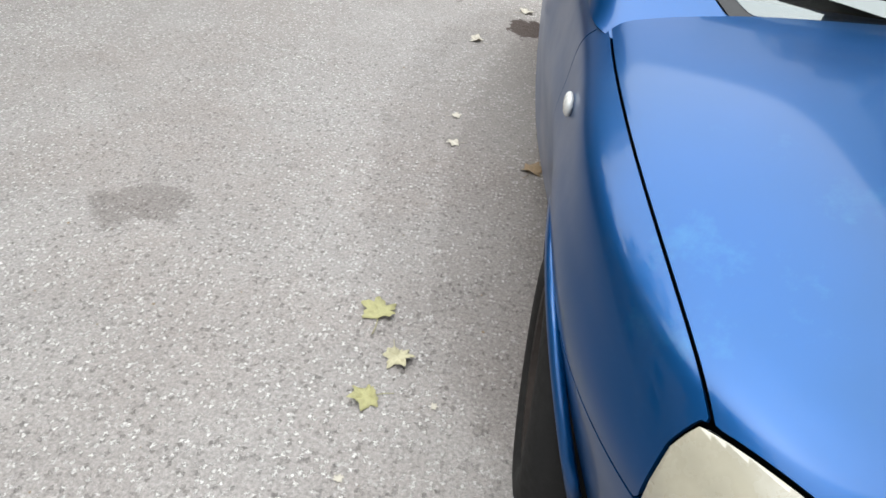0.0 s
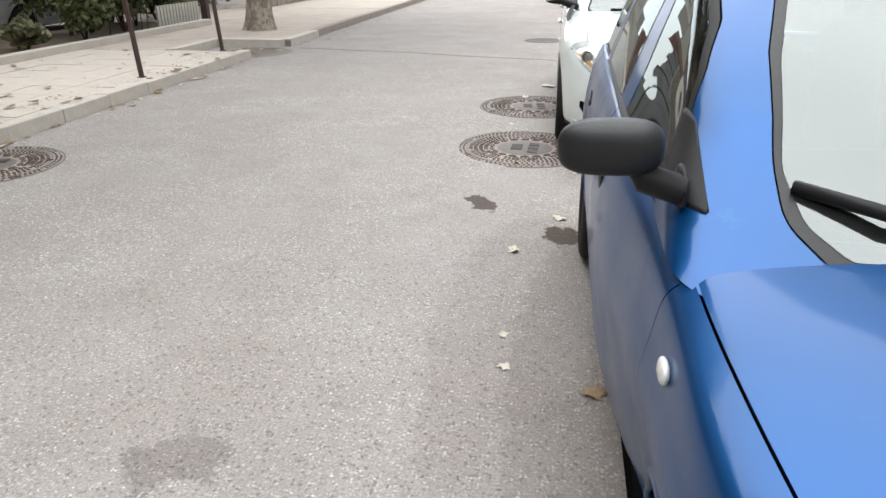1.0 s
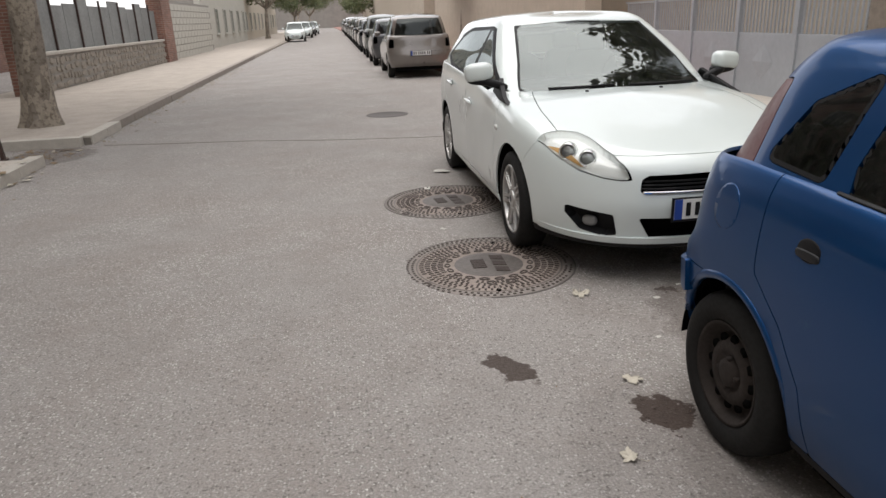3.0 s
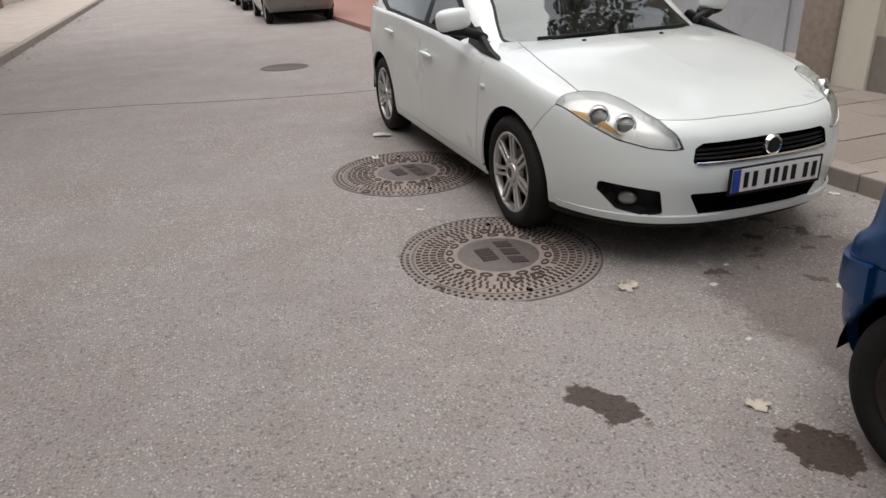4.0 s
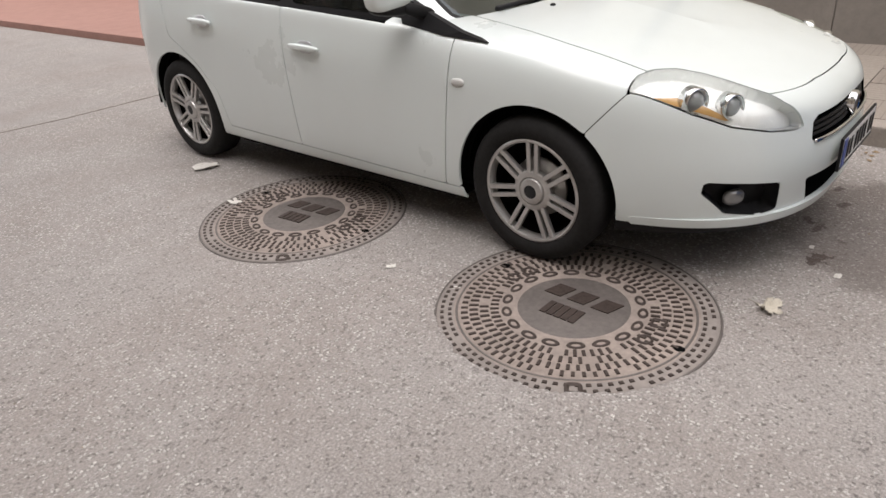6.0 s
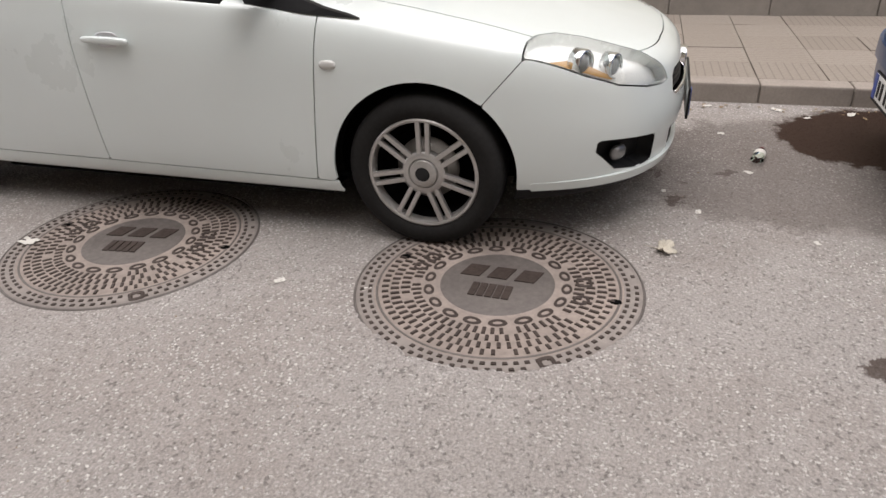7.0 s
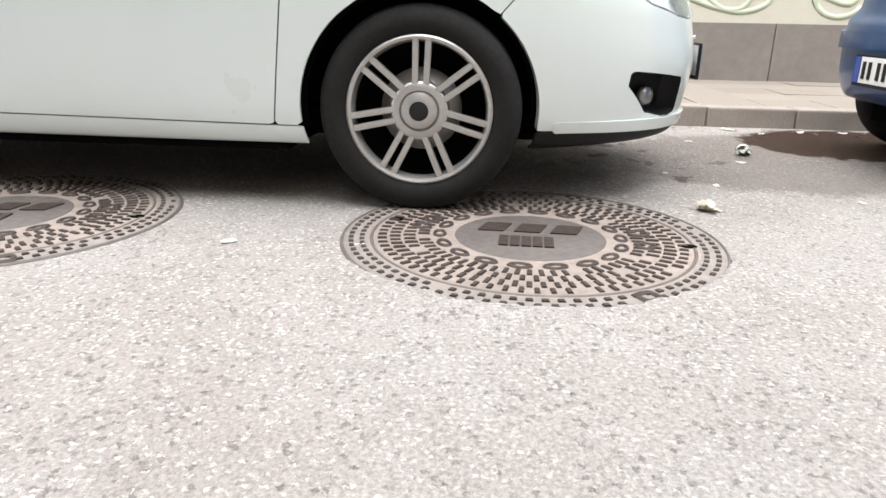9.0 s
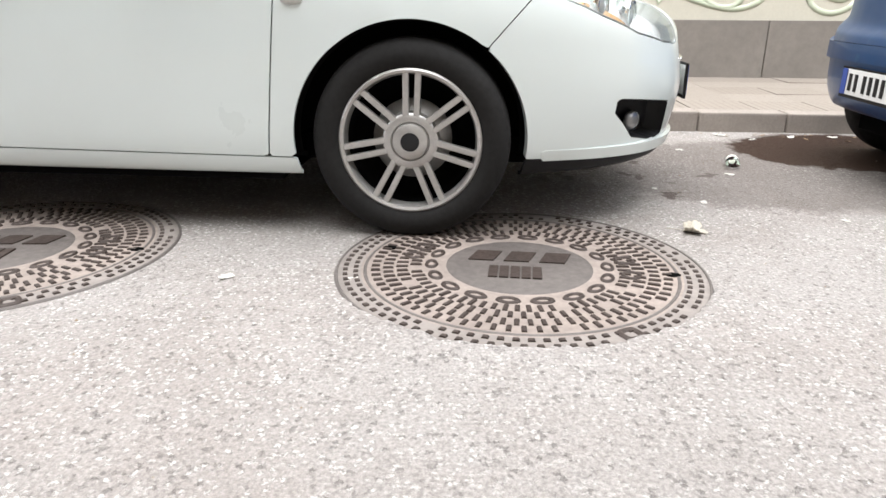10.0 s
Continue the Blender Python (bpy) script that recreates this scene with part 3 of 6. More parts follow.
def seats(parent, rows, w, z, mat):
    """Front seats with headrests, and a rear bench."""
    for y, xs in rows:
        for x in xs:
            base = moved(blob(0.24, 0.25, 0.10, 0.4, 10), pose(x, y, z + 0.08))
            back = moved(blob(0.235, 0.08, 0.32, 0.4, 10), pose(x, y + 0.27, z + 0.42, -14))
            s = child("seat", mesh("seat", *join(base, back), mat), parent, "dark cloth seat")
            child("headrest", mesh("headrest", *moved(blob(0.13, 0.05, 0.09, 0.5, 10), pose(x, y + 0.37, z + 0.80, -14)), mat), s)


def cabin(parent, w, y0, y1, ydash, z, wheel_x, seat_mat):
    tub = join(box(-w, w, y0, y1, 0.30, 0.34), box(-w, -w + 0.06, y0, y1, 0.30, z), box(w - 0.06, w, y0, y1, 0.30, z), box(-w, w, y0 - 0.05, y0, 0.30, z - 0.02))
    child("cabin_lining", mesh("cabin_lining", *tub, CLOTH, False), parent)
    child("dashboard", smooth_mesh("dashboard", moved(blob(w - 0.03, 0.26, 0.14, 0.45, 14), pose(0, ydash, z - 0.10)), TRIM), parent)
    ring = lathe([(0.012 * math.cos(a), 0.18 + 0.014 * math.sin(a)) for a in [2 * math.pi * k / 8 for k in range(8)]], 36, closed=True)
    hub = [box(-0.015, 0.015, -0.17, 0.17, -0.02, 0.02, 0.006), box(-0.02, 0.02, -0.06, 0.06, -0.06, 0.06, 0.01)]
    child("steering_wheel", smooth_mesh("steering_wheel", moved(join(ring, *hub), pose(wheel_x, ydash + 0.36, z + 0.01, -25, 0, 90)), TRIM), parent)
    seats(parent, [(ydash + 0.75, (-0.36, 0.36)), (ydash + 1.60, (-0.4, 0.4))], w, 0.42, seat_mat)


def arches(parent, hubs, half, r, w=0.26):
    """Wheel wells, with the shade inside them put into a near-black colour."""
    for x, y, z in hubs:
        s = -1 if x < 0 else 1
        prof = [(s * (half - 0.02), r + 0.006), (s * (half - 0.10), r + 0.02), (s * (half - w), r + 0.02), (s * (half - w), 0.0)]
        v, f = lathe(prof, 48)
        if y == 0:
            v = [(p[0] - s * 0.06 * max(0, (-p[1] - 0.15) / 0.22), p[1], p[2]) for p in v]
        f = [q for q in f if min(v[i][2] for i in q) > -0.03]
        child("wheel_well", mesh("wheel_well", *moved((v, f), pose(0, y, z)), SHADEBLACK), parent)


def panel(name, skin, f, mat, parent, label="", depth=-0.012, gap=0.0024):
    """One body panel, cut out of the skin, with its thickness."""
    piece = clip(skin, inset(f, gap))
    if not len(piece[1]):
        return None
    first = None
    for bit in pieces(piece):
        ob = child(name, smooth_mesh(name, thick(bit, depth), mat), parent, label)
        if mat in (PANE, SCREEN):
            # the inner side of a pane lets light through without a second mirror image
            ob.data.materials.append(INNER)
            for k in range(len(bit[1]), len(ob.data.polygons)):
                ob.data.polygons[k].material_index = 1
        first = first or ob
    return first


def pieces(piece):
    """The separate sheets of a skin, each on its own."""
    verts, faces = piece
    root = list(range(len(verts)))

    def find(i):
        while root[i] != i:
            root[i] = root[root[i]]
            i = root[i]
        return i

    for q in faces:
        for i in q[1:]:
            root[find(i)] = find(q[0])
    groups = {}
    for q in faces:
        groups.setdefault(find(q[0]), []).append(q)
    out = []
    for g in groups.values():
        if len(g) < 6 and len(groups) > 1:
            continue
        ids = sorted({i for q in g for i in q})
        back = {i: k for k, i in enumerate(ids)}
        out.append((verts[ids], [tuple(back[i] for i in q) for q in g]))
    return out


def lens_dome(parent, x, y, z, r, turn):
    """A lamp's projector: chrome ring and glass eye."""
    m = pose(x, y, z, 0, 0, turn)
    ring = lathe([(-0.012, r * 0.78), (-0.02, r * 0.9), (-0.012, r), (0.03, r * 1.02), (0.03, r * 0.6)], 32, "x")
    k = child("projector", mesh("projector", *moved(ring, m @ pose(0, 0, 0, 0, 0, 90)), CHROME), parent)
    eye = [(-0.022 * math.sqrt(max(0, 1 - (q / 6) ** 2)), r * 0.78 * q / 6) for q in range(7)]
    child("projector_eye", mesh("projector_eye", *moved(lathe(eye, 24), m @ pose(0, 0, 0, 0, 0, 90)), FOGLENS), k)


def white_hatchback():
    car = thing("hatchback_car", "white five-door hatchback parked with front wheel on manhole cover", "car", "parked cars", pose(0.895, 0, 0))
    W = 0.905
    low = [(-0.84, 0.80, 0.82, 3.30, 0.195, 0.19, 0.20, 0.20, 0.26), (-0.93, 0.875, 0.875, 3.36, 0.225, 0.215, 0.215, 0.225, 0.28),
           (-0.965, 0.900, 0.898, 3.39, 0.34, 0.33, 0.33, 0.35, 0.40), (-0.985, W, W, 3.40, 0.46, 0.52, 0.54, 0.56, 0.58),
           (-0.970, 0.902, 0.905, 3.38, 0.57, 0.70, 0.76, 0.81, 0.82), (-0.945, 0.885, 0.890, 3.34, 0.665, 0.83, 0.90, 0.96, 0.97),
           (-0.905, 0.845, 0.866, 3.30, 0.710, 0.905, 0.995, 1.055, 1.07), (-0.855, 0.735, 0.78, 3.2, 0.738, 0.935, 1.01, 1.06, 1.07),
           (-0.60, 0.45, 0.5, 3.0, 0.815, 0.958, 1.0, 1.03, 1.03), (-0.30, 0.0, 0.0, 2.9, 0.888, 0.974, 1.0, 1.03, 1.03)]
    high = [(0.34, 0.80, 0.862, 3.32, 0.925, 0.955, 1.00, 1.05, 1.06), (0.62, 0.775, 0.808, 3.25, 1.06, 1.10, 1.14, 1.17, 1.17),
            (0.90, 0.72, 0.740, 3.17, 1.22, 1.25, 1.27, 1.28, 1.28), (1.14, 0.655, 0.680, 3.05, 1.355, 1.375, 1.39, 1.39, 1.37),
            (1.25, 0.605, 0.635, 2.92, 1.415, 1.435, 1.445, 1.435, 1.41), (1.34, 0.50, 0.53, 2.85, 1.445, 1.465, 1.48, 1.465, 1.44),
            (1.6, 0.2, 0.25, 2.6, 1.475, 1.485, 1.50, 1.49, 1.47), (1.8, 0.0, 0.0, 2.5, 1.48, 1.49, 1.505, 1.49, 1.48)]
    L = shell(low, (0.2, 1.3, 2.65), 0.25, 2.75, 2.75, 3.0, 330, 110)
    G = shell(high, (0.8, 1.5, 2.5), -9, 2.6, 3.0, 3.0, 200, 70, 0.40)
    hubs = [(s * 0.895, y, 0.322) for y in (0.0, 2.65) for s in (-1, 1)]
    wells = outside(disc(0, 0.322, 0.372), disc(2.65, 0.322, 0.372))
    lamp = both(inside([(0.83, -0.385), (0.743, -0.393), (0.675, -0.415), (0.60, -0.475), (0.56, -0.565), (0.525, -0.72), (0.485, -0.834), (0.425, -0.92), (0.425, -1.1), (1.0, -1.1), (1.0, -0.385)], 0, 1, 0.004),
                inside([(0.425, 0.622), (0.482, 0.616), (0.566, 0.625), (0.67, 0.655), (0.743, 0.706), (0.80, 0.770), (0.86, 0.80), (0.86, 1.0), (0.425, 1.0)], 0, 2, 0.004))
    fog = both(inside([(0.722, 0.438), (0.53, 0.412), (0.505, 0.308), (0.56, 0.298), (0.66, 0.322), (0.722, 0.405)], 0, 2, 0.008), lambda v: -0.4 - v[:, 1])
    grille = both(inside([(-0.2, 0.552), (0.36, 0.548), (0.385, 0.56), (0.375, 0.615), (0.345, 0.632), (-0.2, 0.64)], 0, 2, 0.006), lambda v: -0.6 - v[:, 1])
    intake = both(inside([(-0.2, 0.398), (0.385, 0.398), (0.32, 0.288), (-0.2, 0.275)], 0, 2, 0.006), lambda v: -0.6 - v[:, 1])
    seam = lambda v: (-0.24 - (v[:, 2] - 0.61) * 0.9) - v[:, 1]
    hood = lambda v: np.where(v[:, 1] < -0.42, (v[:, 3] - 6.85 + 0.6 * np.clip((np.abs(v[:, 0]) - 0.2) / 0.3, 0, 1)) * 0.08, np.minimum(0.70 - 0.10 * np.clip((v[:, 1] + 0.1) / 0.6, 0, 1) ** 1.5 - np.abs(v[:, 0]), v[:, 3] - 5.5))
    below = lambda v: -hood(v)
    lip = lambda v: v[:, 2] - 0.262 - 0.0 * v[:, 1]
    body = both(wells, outside(lamp))
    panel("front_bumper", L, both(body, seam, below, lip, outside(fog, grille, intake)), WHITE, car, "", -0.03)
    lipband = lambda v: np.minimum(0.292 - v[:, 2], np.minimum(v[:, 2] - 0.256, -0.42 - v[:, 1]))
    flat = clip(L, both(wells, lipband))
    flare = np.clip((-0.44 - flat[0][:, 1:2]) / 0.35, 0.1, 1)
    child("bumper_lip", smooth_mesh("bumper_lip", thick((flat[0][:, :3] * (1 - flare) + shifted(flat, 0.014)[0] * flare, flat[1]), -0.02), WHITE), car, "flared white edge of the bumper")
    panel("chin", L, both(wells, seam, outside(lip)), TRIM, car, "black plastic lower lip")
    panel("bonnet", L, both(body, hood, lambda v: 0.37 + 0.3 * v[:, 0] ** 2 - v[:, 1]), WHITE, car, "", -0.012, 0.0038)
    fend = lambda v: np.maximum(0.425 + 0.107 * (0.6 - v[:, 2]) - v[:, 1], np.minimum(v[:, 3] - 6.0, 0.80 - v[:, 1]))
    sill = lambda v: v[:, 2] - (0.262 + 0.012 * v[:, 1])
    panel("front_wing", L, both(body, below, lambda v: -seam(v), fend, sill), WHITE, car)
    belt = lambda v: 6.0 - v[:, 3]
    front_door = inside([(0.468, 0.2), (1.50, 0.2), (1.52, 0.6), (1.53, 1.1), (0.372, 1.1)])
    rear_door = inside([(1.50, 0.2), (2.16, 0.2), (2.24, 0.5), (2.42, 0.66), (2.66, 0.80), (2.72, 1.12), (1.53, 1.12), (1.52, 0.6)])
    for name, f in (("front_door", front_door), ("rear_door", rear_door)):
        panel(name, L, both(wells, belt, f, sill), WHITE, car)
    panel("sill", L, both(wells, outside(sill), lambda v: v[:, 1] - 0.3, lambda v: 2.4 - v[:, 1], lambda v: v[:, 2] - 0.205), WHITE, car)
    panel("rear_quarter", L, both(wells, belt, outside(rear_door), lambda v: v[:, 1] - 1.9, lambda v: v[:, 2] - 0.28), WHITE, car)
    # Inset near-black sheet that puts shade into the gaps between panels.
    child("body_shell", mesh("body_shell", *shifted(clip(L, both(outside(disc(0, 0.322, 0.37), disc(2.65, 0.322, 0.37)), lambda v: np.maximum(belt(v), 0.3 - v[:, 1]))), -0.075), SHADEBLACK), car)
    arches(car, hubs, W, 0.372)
    child("underbody", mesh("underbody", *join(box(-0.52, 0.52, -0.48, 3.10, 0.185, 0.28), box(-0.82, 0.82, 0.44, 2.20, 0.175, 0.28)), SHADEBLACK, False), car)
    # lamps
    wedge = both(lamp, inside([(0.80, 0.765), (0.72, 0.775), (0.66, 0.665), (0.70, 0.69)], 0, 2))
    for s in (-1, 1):
        half = lambda v, s=s: s * v[:, 0]
        eye = clip(L, both(inset(lamp, 0.004), half))
        lampbody = child("headlight", mesh("headlight", *cup(eye, -0.045), REFLECT), car, "clear headlight with twin projectors and amber indicator")
        child("headlight_lens", mesh("headlight_lens", *shifted(eye, -0.003), CLEAR), lampbody)
        child("indicator", mesh("indicator", *shifted(clip(L, both(wedge, half)), -0.035), AMBER), lampbody, "amber indicator")
        lens_dome(lampbody, s * 0.690, -0.585, 0.735, 0.052, s * 28)
        lens_dome(lampbody, s * 0.610, -0.690, 0.708, 0.050, s * 24)
    for s in (-1, 1):
        half = lambda v, s=s: s * v[:, 0]
        fogs = child("fog_lamp_recess", mesh("fog_lamp_recess", *cup(clip(L, both(fog, half)), -0.07), TRIM), car)
        child("fog_lamp", mesh("fog_lamp", *moved(blob(0.046, 0.020, 0.034, 0.9, 12), pose(s * 0.605, -0.738, 0.362, 0, 0, s * 38)), FOGLENS), fogs)
    g = child("grille", mesh("grille", *cup(clip(L, grille), -0.06), SHADEBLACK), car)
    slat = lambda z: both(grille, lambda v: 0.0055 - np.abs(v[:, 2] - z))
    for z in (0.570, 0.590, 0.610):
        child("slat", mesh("slat", *thick(shifted(clip(L, slat(z)), -0.012), -0.02), TRIM), g)
    chrome = both(inside([(-0.2, 0.543), (0.385, 0.543), (0.385, 0.556), (-0.2, 0.556)], 0, 2), lambda v: -0.6 - v[:, 1])
    child("chrome_strip", mesh("chrome_strip", *thick(shifted(clip(L, chrome), 0.008), -0.012), CHROME), g, "chrome strip")
    badge = child("badge", smooth_mesh("badge", moved(lathe([(-0.022, 0.0), (-0.022, 0.036), (-0.028, 0.044), (-0.02, 0.05), (0.03, 0.05)], 40), pose(0.02, -0.950, 0.598, 0, 0, 90)), CHROME), car, "round chrome badge")
    child("badge_field", mesh("badge_field", *moved(lathe([(-0.024, 0.0), (-0.024, 0.036)], 32), pose(0.02, -0.950, 0.598, 0, 0, 90)), TRIM2), badge)
    child("lower_intake", mesh("lower_intake", *cup(clip(L, intake), -0.07), SHADEBLACK), car)
    plate_mesh(car, 0.03, -1.0, 0.462)
    # glass and pillars
    front = lambda v: 1.45 - v[:, 1] - 0.9 * np.maximum(0, v[:, 2] - 1.36)
    screen = both(inside([(-0.2, 0.968), (0.62, 0.965), (0.665, 0.985), (0.590, 1.19), (0.515, 1.375), (0.47, 1.405), (-0.2, 1.418)], 0, 2, 0.004), front)
    sides = lambda v: np.abs(v[:, 0]) - 0.45
    g1 = inside([(0.78, 0.995), (1.45, 1.035), (1.47, 1.36), (1.42, 1.355), (1.29, 1.275), (0.93, 1.075)], 1, 2, 0.012)
    g2 = inside([(1.56, 1.04), (2.40, 1.085), (2.62, 1.15), (2.45, 1.285), (2.2, 1.345), (1.56, 1.365)], 1, 2, 0.012)
    dlo = both(inside([(0.55, 0.95), (2.45, 1.055), (2.72, 1.13), (2.5, 1.315), (2.2, 1.375), (1.5, 1.390), (1.40, 1.375), (1.27, 1.305), (0.86, 1.075), (0.64, 0.97)], 1, 2, 0.012), sides)
    rear = both(inside([(-0.2, 1.10), (0.56, 1.10), (0.48, 1.34), (-0.2, 1.36)], 0, 2, 0.02), lambda v: v[:, 1] - 2.85)
    rim_f = both(inside([(-0.2, 0.93), (0.64, 0.93), (0.682, 0.98), (0.603, 1.20), (0.525, 1.40), (-0.2, 1.432)], 0, 2, 0.004), front)
    panel("windscreen_surround", G, both(rim_f, outside(screen)), TRIM, car, "", -0.01, 0.001)
    panel("windscreen", G, screen, SCREEN, car, "windscreen mirroring the pale sky", -0.004, 0.0)
    panel("roof", G, outside(rim_f, dlo, rear), WHITE, car, "", -0.02)
    panel("window_trim", G, both(dlo, outside(g1, g2)), TRIM, car)
    panel("front_side_window", G, both(g1, sides), PANE, car, "", -0.004, 0.0)
    panel("rear_side_window", G, both(g2, sides), PANE, car, "", -0.004, 0.0)
    panel("rear_window", G, rear, PANE, car, "", -0.004, 0.0)
    tri = [(0.225, 0.914), (0.45, 0.930), (0.70, 0.962), (0.74, 1.02), (0.68, 1.055), (0.53, 1.002), (0.37, 0.950)]
    for s in (-1, 1):
        verts = [(s * (0.868 - (z - 0.91) * 0.50 - 0.10 * max(0, 0.40 - y) - d), y, z) for d in (0.0, 0.03) for y, z in tri]
        n = len(tri)
        child("sail_panel", mesh("sail_panel", verts, [tuple(range(n)), tuple(range(2 * n - 1, n - 1, -1))] + [(k, n + k, n + (k + 1) % n, (k + 1) % n) for k in range(n)], TRIM, False), car)
    cabin(car, 0.74, 0.75, 2.9, 0.85, 0.98, 0.38, CLOTH)
    # fittings
    for s in (-1, 1):
        m = child("door_mirror", smooth_mesh("door_mirror", moved(blob(0.105, 0.065, 0.068, 0.62, 14), pose(s * 0.955, 0.66, 1.105, 0, s * 6, s * 12)), WHITE), car)
        child("mirror_base", smooth_mesh("mirror_base", join(moved(blob(0.10, 0.062, 0.032, 0.7, 12), pose(s * 0.94, 0.665, 1.045, 0, s * -6, s * 12)), moved(blob(0.09, 0.03, 0.028, 0.7, 8), pose(s * 0.84, 0.60, 1.02, 0, s * -18, s * 10))), TRIM), m)
        for y, z in ((1.335, 0.825), (2.255, 0.905)):
            h = child("door_handle", smooth_mesh("door_handle", moved(blob(0.014, 0.115, 0.015, 0.55, 10), pose(s * (W + 0.014), y, z, 2, 0, 0)), WHITE), car)
            child("handle_cup", smooth_mesh("handle_cup", moved(blob(0.005, 0.060, 0.032, 0.8, 10), pose(s * (W - 0.002), y, z)), SILVER), h)
        child("side_repeater", smooth_mesh("side_repeater", moved(blob(0.012, 0.035, 0.018, 0.8, 10), pose(s * (W - 0.006), 0.352, 0.752)), LENS), car, "small clear side repeater")
        wiper = tube([(s * 0.30 - 0.2, 0.43, 0.985), (s * 0.30 + 0.02, 0.42, 0.985), (s * 0.30 + 0.30, 0.47, 0.985)], 0.012, 6)
        child("wiper", mesh("wiper", *wiper, TRIM), car)
        child("washer_jet", mesh("washer_jet", *moved(blob(0.014, 0.012, 0.008, 0.8, 6), pose(s * 0.27, 0.28, 0.972)), TRIM), car)
    child("cowl", mesh("cowl", *join(box(-0.62, 0.62, 0.36, 0.75, 0.88, 0.945, 0.01)), TRIM), car, "")
    alloy_wheel(car, hubs, 0.322, 0.228)
    return car


def blue_hatchback():
    car = thing("hatchback_car", "old blue five-door hatchback with faded paint and black mirror", "car", "parked cars", pose(0.965, -4.89, 0))
    W = 0.823
    low = [(-0.70, 0.62, 0.745, 2.915, 0.20, 0.19, 0.19, 0.20, 0.26), (-0.77, 0.65, 0.755, 2.985, 0.24, 0.20, 0.20, 0.22, 0.285),
           (-0.80, 0.69, 0.798, 3.02, 0.36, 0.34, 0.34, 0.36, 0.38), (-0.80, 0.735, 0.820, 3.02, 0.50, 0.52, 0.54, 0.56, 0.50),
           (-0.775, 0.760, 0.826, 3.01, 0.605, 0.66, 0.70, 0.74, 0.60), (-0.725, 0.748, 0.815, 2.955, 0.665, 0.76, 0.82, 0.86, 0.66),
           (-0.65, 0.735, 0.790, 2.940, 0.715, 0.835, 0.93, 0.97, 0.86), (-0.60, 0.675, 0.745, 2.895, 0.745, 0.880, 0.985, 1.025, 1.01),
           (-0.35, 0.40, 0.45, 2.8, 0.835, 0.925, 0.98, 1.0, 1.0), (-0.10, 0.0, 0.0, 2.7, 0.875, 0.94, 0.98, 1.0, 1.0)]
    high = [(0.16, 0.735, 0.760, 2.93, 0.868, 0.918, 0.975, 1.010, 1.00), (0.32, 0.718, 0.750, 2.92, 0.932, 0.962, 1.006, 1.036, 1.02), (0.50, 0.68, 0.725, 2.875, 1.02, 1.05, 1.09, 1.11, 1.10),
            (0.75, 0.64, 0.685, 2.80, 1.17, 1.20, 1.22, 1.23, 1.22), (0.98, 0.60, 0.64, 2.70, 1.30, 1.325, 1.335, 1.335, 1.32),
            (1.10, 0.56, 0.60, 2.61, 1.37, 1.385, 1.395, 1.39, 1.375), (1.20, 0.45, 0.50, 2.6, 1.405, 1.415, 1.43, 1.42, 1.40),
            (1.4, 0.2, 0.25, 2.4, 1.425, 1.435, 1.45, 1.44, 1.42), (1.6, 0.0, 0.0, 2.3, 1.43, 1.44, 1.455, 1.44, 1.42)]
    L = shell(low, (0.2, 1.3, 2.45), 0.15, 2.60, 2.5, 3.2, 330, 110)
    G = shell(high, (0.7, 1.4, 2.3), -9, 2.35, 3.0, 3.0, 200, 70, 0.30)
    hubs = [(s * x, y, 0.288) for x, y in ((0.745, 0.0), (0.808, 2.49)) for s in (-1, 1)]
    wells = outside(disc(0, 0.30, 0.335), disc(2.49, 0.30, 0.335))
    lamp = both(inside([(0.608, -0.462), (0.585, -0.455), (0.552, -0.48), (0.491, -0.527), (0.40, -0.60), (0.34, -0.70), (0.33, -0.85), (0.75, -0.85), (0.69, -0.64), (0.645, -0.53), (0.622, -0.48)], 0, 1, 0.004), lambda v: v[:, 2] - 0.59, lambda v: -0.3 - v[:, 1])
    hood = lambda v: np.minimum(0.571 + 0.148 * (v[:, 1] + 0.461) + 0.030 * np.sin(math.pi * np.clip((v[:, 1] + 0.461) / 0.85, 0, 1)) - np.abs(v[:, 0]), v[:, 3] - 5.0)
    below = lambda v: -hood(v)
    body = both(wells, outside(lamp))
    bump = lambda v: np.minimum(-0.20 - v[:, 1], 0.60 - v[:, 2])
    rbump = lambda v: np.minimum(v[:, 1] - 2.60, 0.625 - v[:, 2] - 0.25 * np.clip(v[:, 1] - 2.75, 0, 0.2))
    panel("front_bumper", L, both(wells, bump), BLUE, car, "", -0.03)
    panel("bonnet", L, both(body, hood, outside(bump), lambda v: 0.36 + 0.32 * v[:, 0] ** 2 - v[:, 1]), BLUE, car, "faded blue bonnet")
    sill = lambda v: v[:, 2] - 0.24
    fend = lambda v: np.maximum(0.335 + 0.10 * (0.92 - v[:, 2]) - v[:, 1], np.minimum(v[:, 3] - 6.6, 0.50 - v[:, 1]))
    panel("front_wing", L, both(body, below, outside(bump), fend, sill), BLUE, car)
    belt = lambda v: 7.0 - v[:, 3]
    fd = inside([(0.405, 0.1), (1.30, 0.1), (1.33, 0.6), (1.37, 1.12), (0.31, 1.12), (0.335, 0.92)])
    rd = inside([(1.30, 0.1), (2.04, 0.1), (2.10, 0.45), (2.20, 0.60), (2.34, 0.72), (2.35, 1.12), (1.37, 1.12), (1.33, 0.6)])
    for name, f in (("front_door", fd), ("rear_door", rd)):
        panel(name, L, both(wells, belt, f, sill), BLUE, car)
    panel("sill", L, both(wells, outside(sill), lambda v: v[:, 1] - 0.2, lambda v: 2.3 - v[:, 1], lambda v: v[:, 2] - 0.2), TRIM, car)
